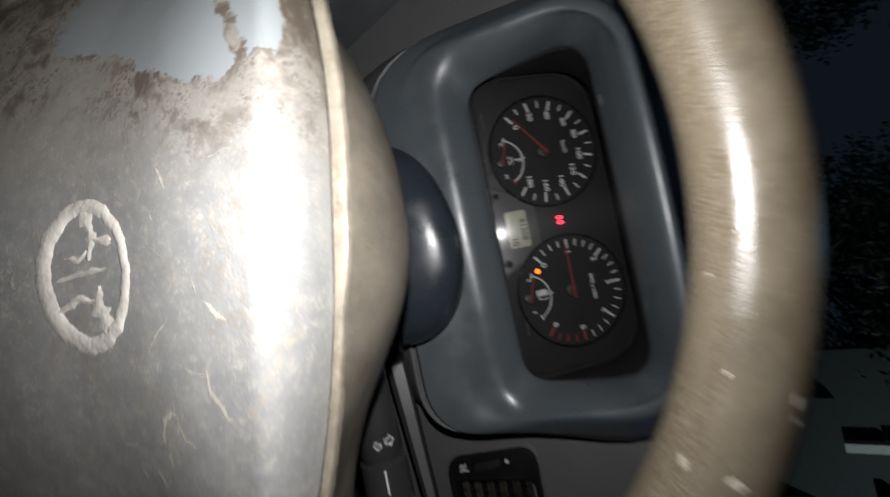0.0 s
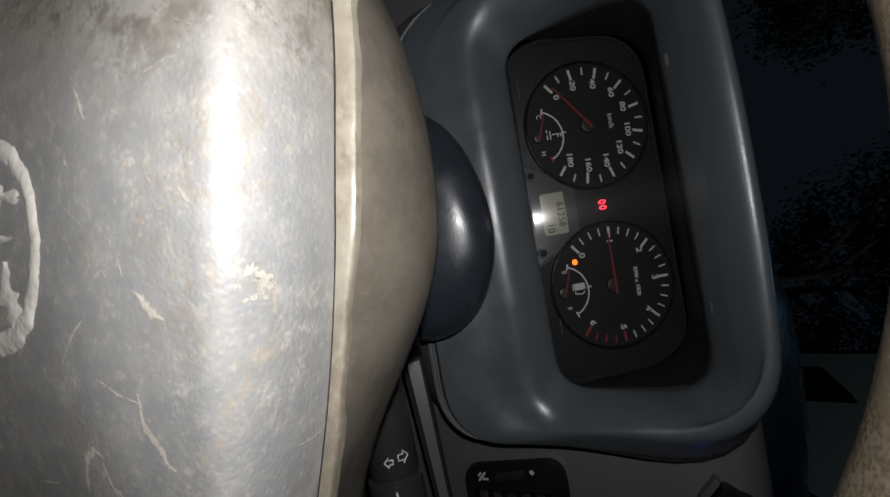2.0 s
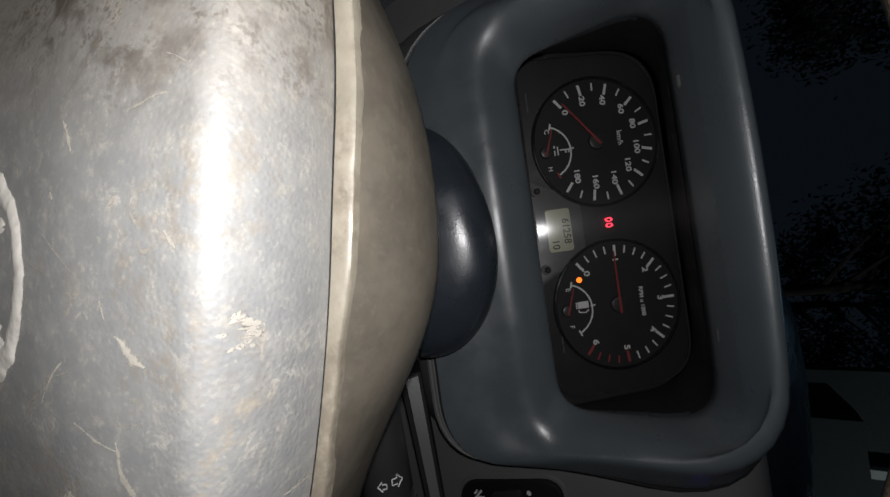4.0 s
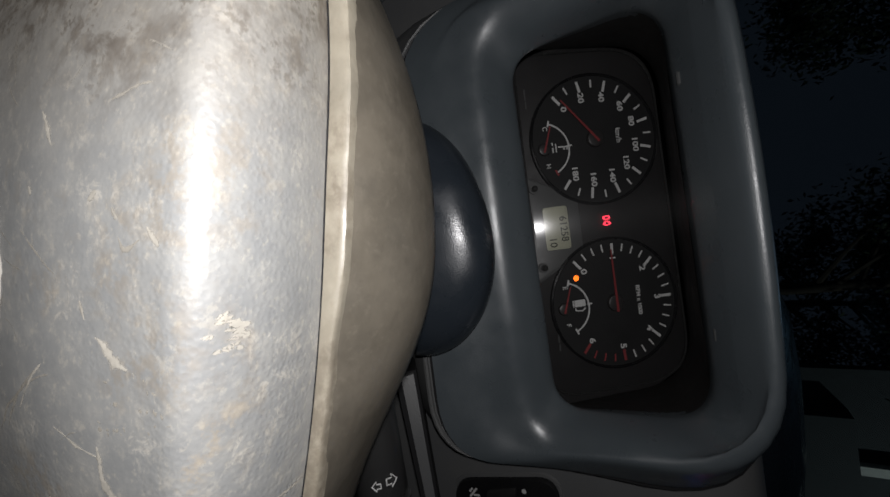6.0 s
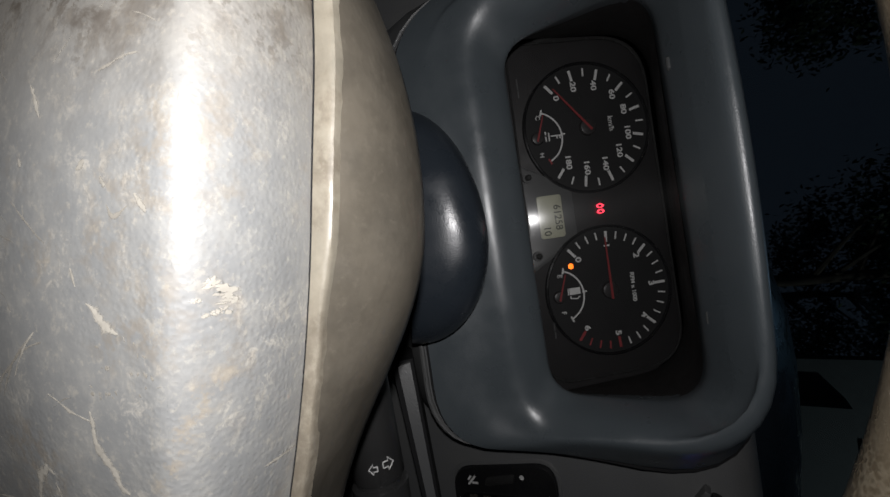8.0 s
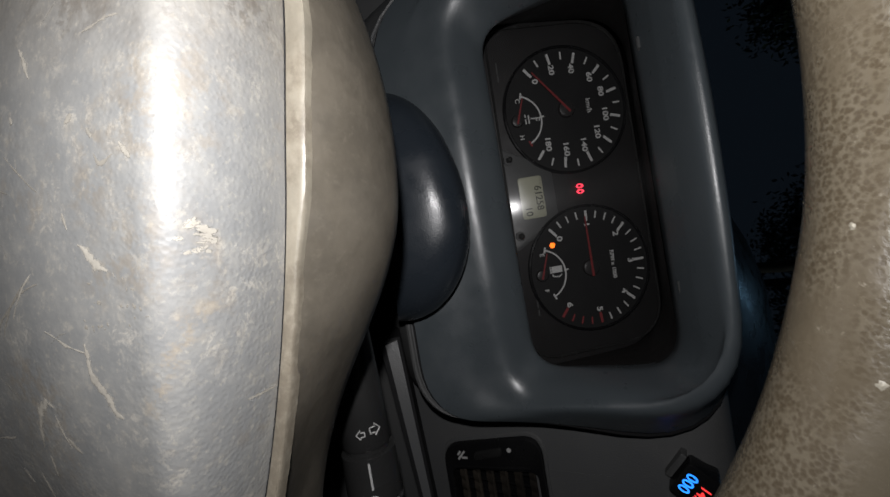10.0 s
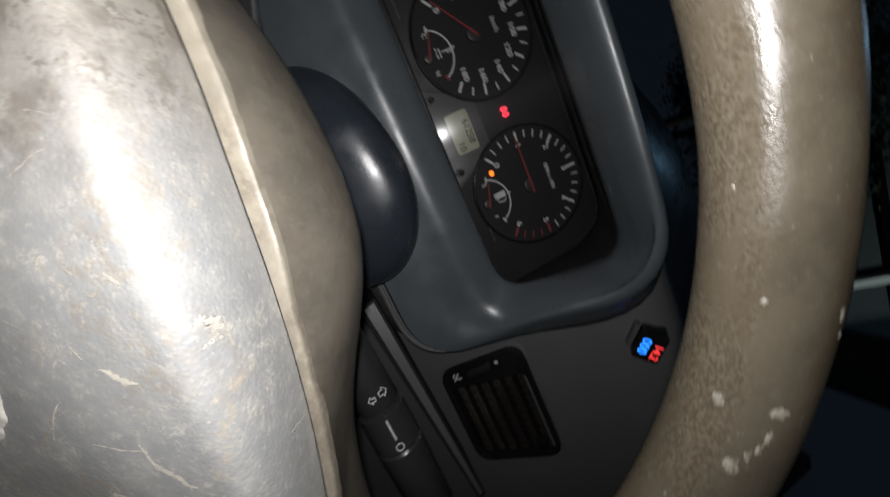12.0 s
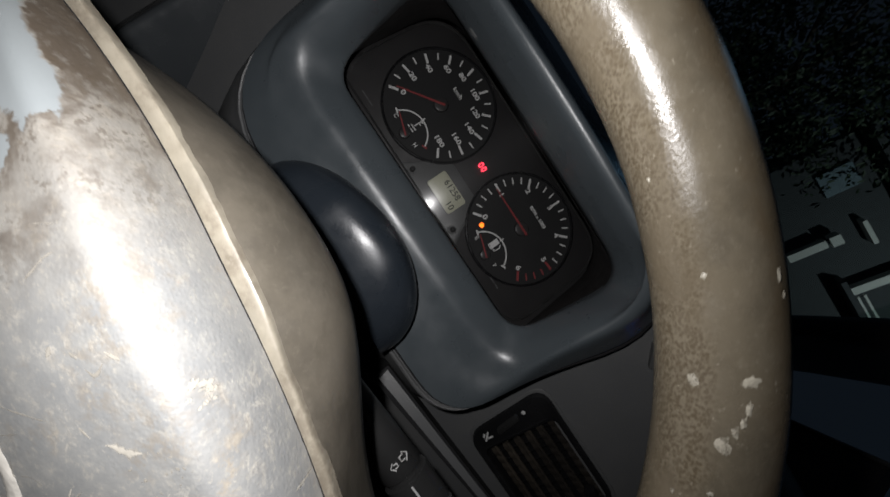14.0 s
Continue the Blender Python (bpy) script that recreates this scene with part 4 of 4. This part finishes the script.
# ---- volt meter on the dashboard ----
METER = DIAL @ Matrix.Translation((0.2750, 0.0115, 0.0795)) @ pose(0, 0, 0, 35.75, 0, 0) @ pose(0, 0, 0, 0, 0, -37)
meter = thing("volt_meter", METER, "small black volt meter with glowing red and blue digits", "volt meter")
case = part("case", slab([p[:2] for p in round_quad([(-0.0130, -0.0105, 0), (0.0130, -0.0105, 0), (0.0130, 0.0105, 0), (-0.0130, 0.0105, 0)], 0.003, 4)], -0.010, 0.007, 0.0015), GLOSS_BLACK, meter)
lettering("14.2", 0.0088, 0.0022, 0.0052, 0.0072, RED_LED, case, "digits")
lettering("000", 0.0098, 0.0, -0.0047, 0.0072, BLUE_LED, case, "digits")
part("clip", slab([p[:2] for p in round_quad([(-0.014, -0.0165, 0), (0.006, -0.0165, 0), (0.006, -0.0125, 0), (-0.014, -0.0125, 0)], 0.001, 3)], -0.006, 0.004, 0.001), PANEL_GREY, meter)

# ---- windscreen and car body ----
screen = thing("windscreen", pose(0, 0.66, 1.075, 180 - 35, 0, 0), "clear car windscreen with night outside", "windscreen", kind="structure")
part("glass", box(-1.08, 0.66, 0.0, 0.93, -0.003, 0.003), GLASS, screen, "", False)
CABIN = plastic("dark_cabin_trim", (0.03, 0.026, 0.028), (0.05, 0.045, 0.045), 0.6, 900, 0.2)
roof = thing("roof", pose(0, 0, 0), "dark headlining under the car roof", "roof", kind="structure")
part("roof_panel", box(-1.15, 0.66, -2.2, -0.08, 1.60, 1.64), CABIN, roof, "", False)
part("header_rail", sweep([(-1.12, -0.09, 1.60), (0.63, -0.09, 1.60)], 0.03, 10), CABIN, roof)
for x0, x1 in ((0.655, 0.575), (-1.10, -1.02)):
    pillar = thing("windscreen_pillar", pose(0, 0, 0), "dark trimmed pillar beside the windscreen", "pillar", kind="structure")
    part("pillar_trim", sweep([(x0, 0.62, 1.05), (x0 * 0.75 + x1 * 0.25, 0.44, 1.20), ((x0 + x1) / 2, 0.26, 1.34), (x1, -0.10, 1.60)], 0.05, 12), CABIN, pillar)
for x, side in ((0.56, 1), (-1.09, -1)):
    door = thing("car_door", pose(0, 0, 0), "dark car door with a light strip along its window", "car door", kind="structure")
    part("door_panel", box(min(x, x + 0.07 * side), max(x, x + 0.07 * side), -1.2, 0.62, 0.3, 1.09, 0.01), CABIN, door)
    corner = [Vector((x + d * side, y, z)) for d in (0.004, 0.020) for y, z in ((0.46, 1.085), (0.205, 1.103), (0.100, 1.168), (0.02, 1.085))]
    part("corner_panel", loft([corner[:4], corner[4:]], True, True), CABIN, door, "dark corner panel of the window", False)
    part("window_strip", sweep([(x + 0.002 * side, 0.205, 1.103), (x + 0.002 * side, 0.150, 1.136), (x + 0.002 * side, 0.098, 1.168)], 0.0025, 8), PANEL_GREY, door)
    part("window_glass", box(x + 0.03 * side - 0.002, x + 0.03 * side + 0.002, -1.2, 0.40, 1.08, 1.60), GLASS, door, "", False)
    part("rear_side", box(min(x, x + 0.07 * side), max(x, x + 0.07 * side), -2.2, -1.2, 0.3, 1.62), CABIN, door, "", False)
rear = thing("rear_wall", pose(0, 0, 0), "dark rear wall of the cabin", "wall", kind="structure", bm=box(-1.15, 0.63, -2.25, -2.2, 0.3, 1.62), mat=CABIN, smooth=False)
car_floor = thing("car_floor", pose(0, 0, 0), "dark carpeted car floor", "floor", kind="structure", bm=box(-1.15, 0.63, -2.2, 0.62, 0.30, 0.34), mat=CABIN, smooth=False)
bulkhead = thing("bulkhead", pose(0, 0, 0), "dark bulkhead under the dashboard", "wall", kind="structure", bm=box(-1.15, 0.63, 0.60, 0.64, 0.30, 1.05), mat=CABIN, smooth=False)

# ---- outside at night ----
ASPHALT = plastic("night_asphalt", (0.05, 0.05, 0.05), (0.08, 0.078, 0.075), 0.85, 60, 0.3)
LEAF = plastic("dark_leaves", (0.035, 0.06, 0.03), (0.06, 0.07, 0.03), 0.6, 300, 0.1)
BARK = plastic("bark", (0.07, 0.055, 0.045), (0.1, 0.085, 0.07), 0.9, 60, 0.5)
WALL = plastic("grey_wall_plaster", (0.062, 0.068, 0.074), (0.035, 0.035, 0.035), 0.8, 40, 0.2)
PALE = plastic("pale_post_paint", (0.72, 0.72, 0.68), (0.5, 0.48, 0.44), 0.6, 60, 0.1)
BLUE_PANEL = plastic("blue_panel_paint", (0.13, 0.20, 0.245), (0.07, 0.10, 0.12), 0.5, 60, 0.1)
ground = thing("ground", pose(0, 0, 0), "dark asphalt ground outside at night", "ground", kind="structure", bm=box(-400, 400, -400, 400, -0.1, 0.0), mat=ASPHALT, smooth=False)


def tree(x, y, height, spread, seed):
    rnd = random.Random(seed)
    t = thing("tree", pose(x, y, 0), "dark leafy tree against the night sky", "tree", group="trees outside")
    trunk = sweep([(0, 0, 0), (0.05, 0.02, height * 0.3), (0.0, 0.1, height * 0.55), (0.1, 0.05, height * 0.8)], [0.2, 0.15, 0.11, 0.04], 10)
    for k in range(9):
        a, h = rnd.uniform(0, 6.28), height * rnd.uniform(0.35, 0.75)
        r = spread * rnd.uniform(0.5, 0.9)
        trunk = sweep([(0, 0.05, h), (r * 0.5 * math.cos(a), r * 0.5 * math.sin(a), h + 0.5), (r * math.cos(a), r * math.sin(a), h + 1.1)], [0.07, 0.045, 0.012], 6, trunk)
    part("trunk", trunk, BARK, t)
    verts, faces = [], []
    for k in range(230):
        a, b, r = rnd.uniform(0, 6.28), rnd.uniform(-0.6, 1.0), spread * rnd.uniform(0.25, 1.0) ** 0.6
        c = Vector((r * math.cos(a) * math.cos(b), r * math.sin(a) * math.cos(b), height * 0.66 + spread * 0.8 * math.sin(b)))
        for j in range(44):
            p = c + Vector((rnd.gauss(0, 0.28), rnd.gauss(0, 0.28), rnd.gauss(0, 0.22)))
            q = Euler((rnd.uniform(0, 6.28), rnd.uniform(0, 6.28), rnd.uniform(0, 6.28))).to_matrix()
            n = len(verts)
            s = rnd.uniform(0.05, 0.11)
            verts += [p + q @ Vector(v) * s for v in ((-1, 0, 0), (0, -0.45, 0.1), (1, 0, 0), (0, 0.45, 0.1))]
            faces.append((n, n + 1, n + 2, n + 3))
    me = bpy.data.meshes.new("crown")
    me.from_pydata(verts, [], faces)
    me.materials.append(LEAF)
    part("crown", me, LEAF, t)


tree(2.2, 13.0, 8.4, 3.0, 5)
tree(-5.5, 13.0, 6.0, 2.6, 8)
tree(3.4, 17.0, 6.4, 3.2, 13)
house = thing("house", pose(6.3, 12.0, 0), "dim grey house with pale posts and a blue shutter", "house")
part("wall", box(-2.3, 2.6, 0.25, 0.55, 0.0, 5.7), WALL, house, "", False)
part("roof", box(-2.6, 2.9, -0.3, 0.9, 5.7, 5.85), WALL, house, "", False)
part("porch", box(-1.4, 0.8, -0.35, 0.25, 0.0, 3.15), WALL, house, "dark porch front", False)
part("post", box(-0.25, -0.05, -0.1, 0.1, 3.15, 4.05, 0.02), PALE, house, "pale post", False)
part("post_cap", box(-0.28, -0.02, -0.13, 0.13, 4.12, 4.36, 0.02), PALE, house, "pale post cap", False)
part("cap_neck", box(-0.20, -0.10, -0.05, 0.05, 4.05, 4.12), WALL, house, "", False)
part("balcony", box(0.9, 2.6, -0.2, 0.25, 3.86, 3.98), WALL, house, "", False)
part("post", box(1.18, 1.38, -0.1, 0.1, 3.98, 5.7, 0.02), PALE, house, "pale post", False)
for z in (4.02, 4.16):
    part("rail", box(1.45, 2.3, -0.12, -0.06, z, z + 0.05), PALE, house, "pale balcony rail", False)
for x in (1.50, 2.25):
    part("rail_stand", box(x - 0.02, x + 0.02, -0.11, -0.07, 3.98, 4.18), WALL, house, "", False)
part("sill", box(-0.3, 0.35, -0.02, 0.25, 4.86, 4.96, 0.01), PALE, house, "pale sill", False)
part("shutter", box(-1.72, -1.12, 0.17, 0.246, 4.55, 5.30, 0.01), BLUE_PANEL, house, "blue shutter", False)

street = bpy.data.lights.new("street_light", "SPOT")
street.energy, street.color, street.shadow_soft_size, street.spot_size = 250, (0.9, 0.96, 1.0), 0.1, radians(115)
new("street_light", street).matrix_world = look((9.5, 7.0, 6.5), (3.5, 12.8, 3.2))
lamp = bpy.data.lights.new("street_lamp", "SPOT")
lamp.energy, lamp.color, lamp.shadow_soft_size, lamp.spot_size, lamp.spot_blend = 20, (0.35, 0.62, 1.0), 0.5, radians(34), 0.6
new("street_lamp", lamp).matrix_world = look((1.2, 5.0, 6.3), (0.0, 0.2, 1.1))
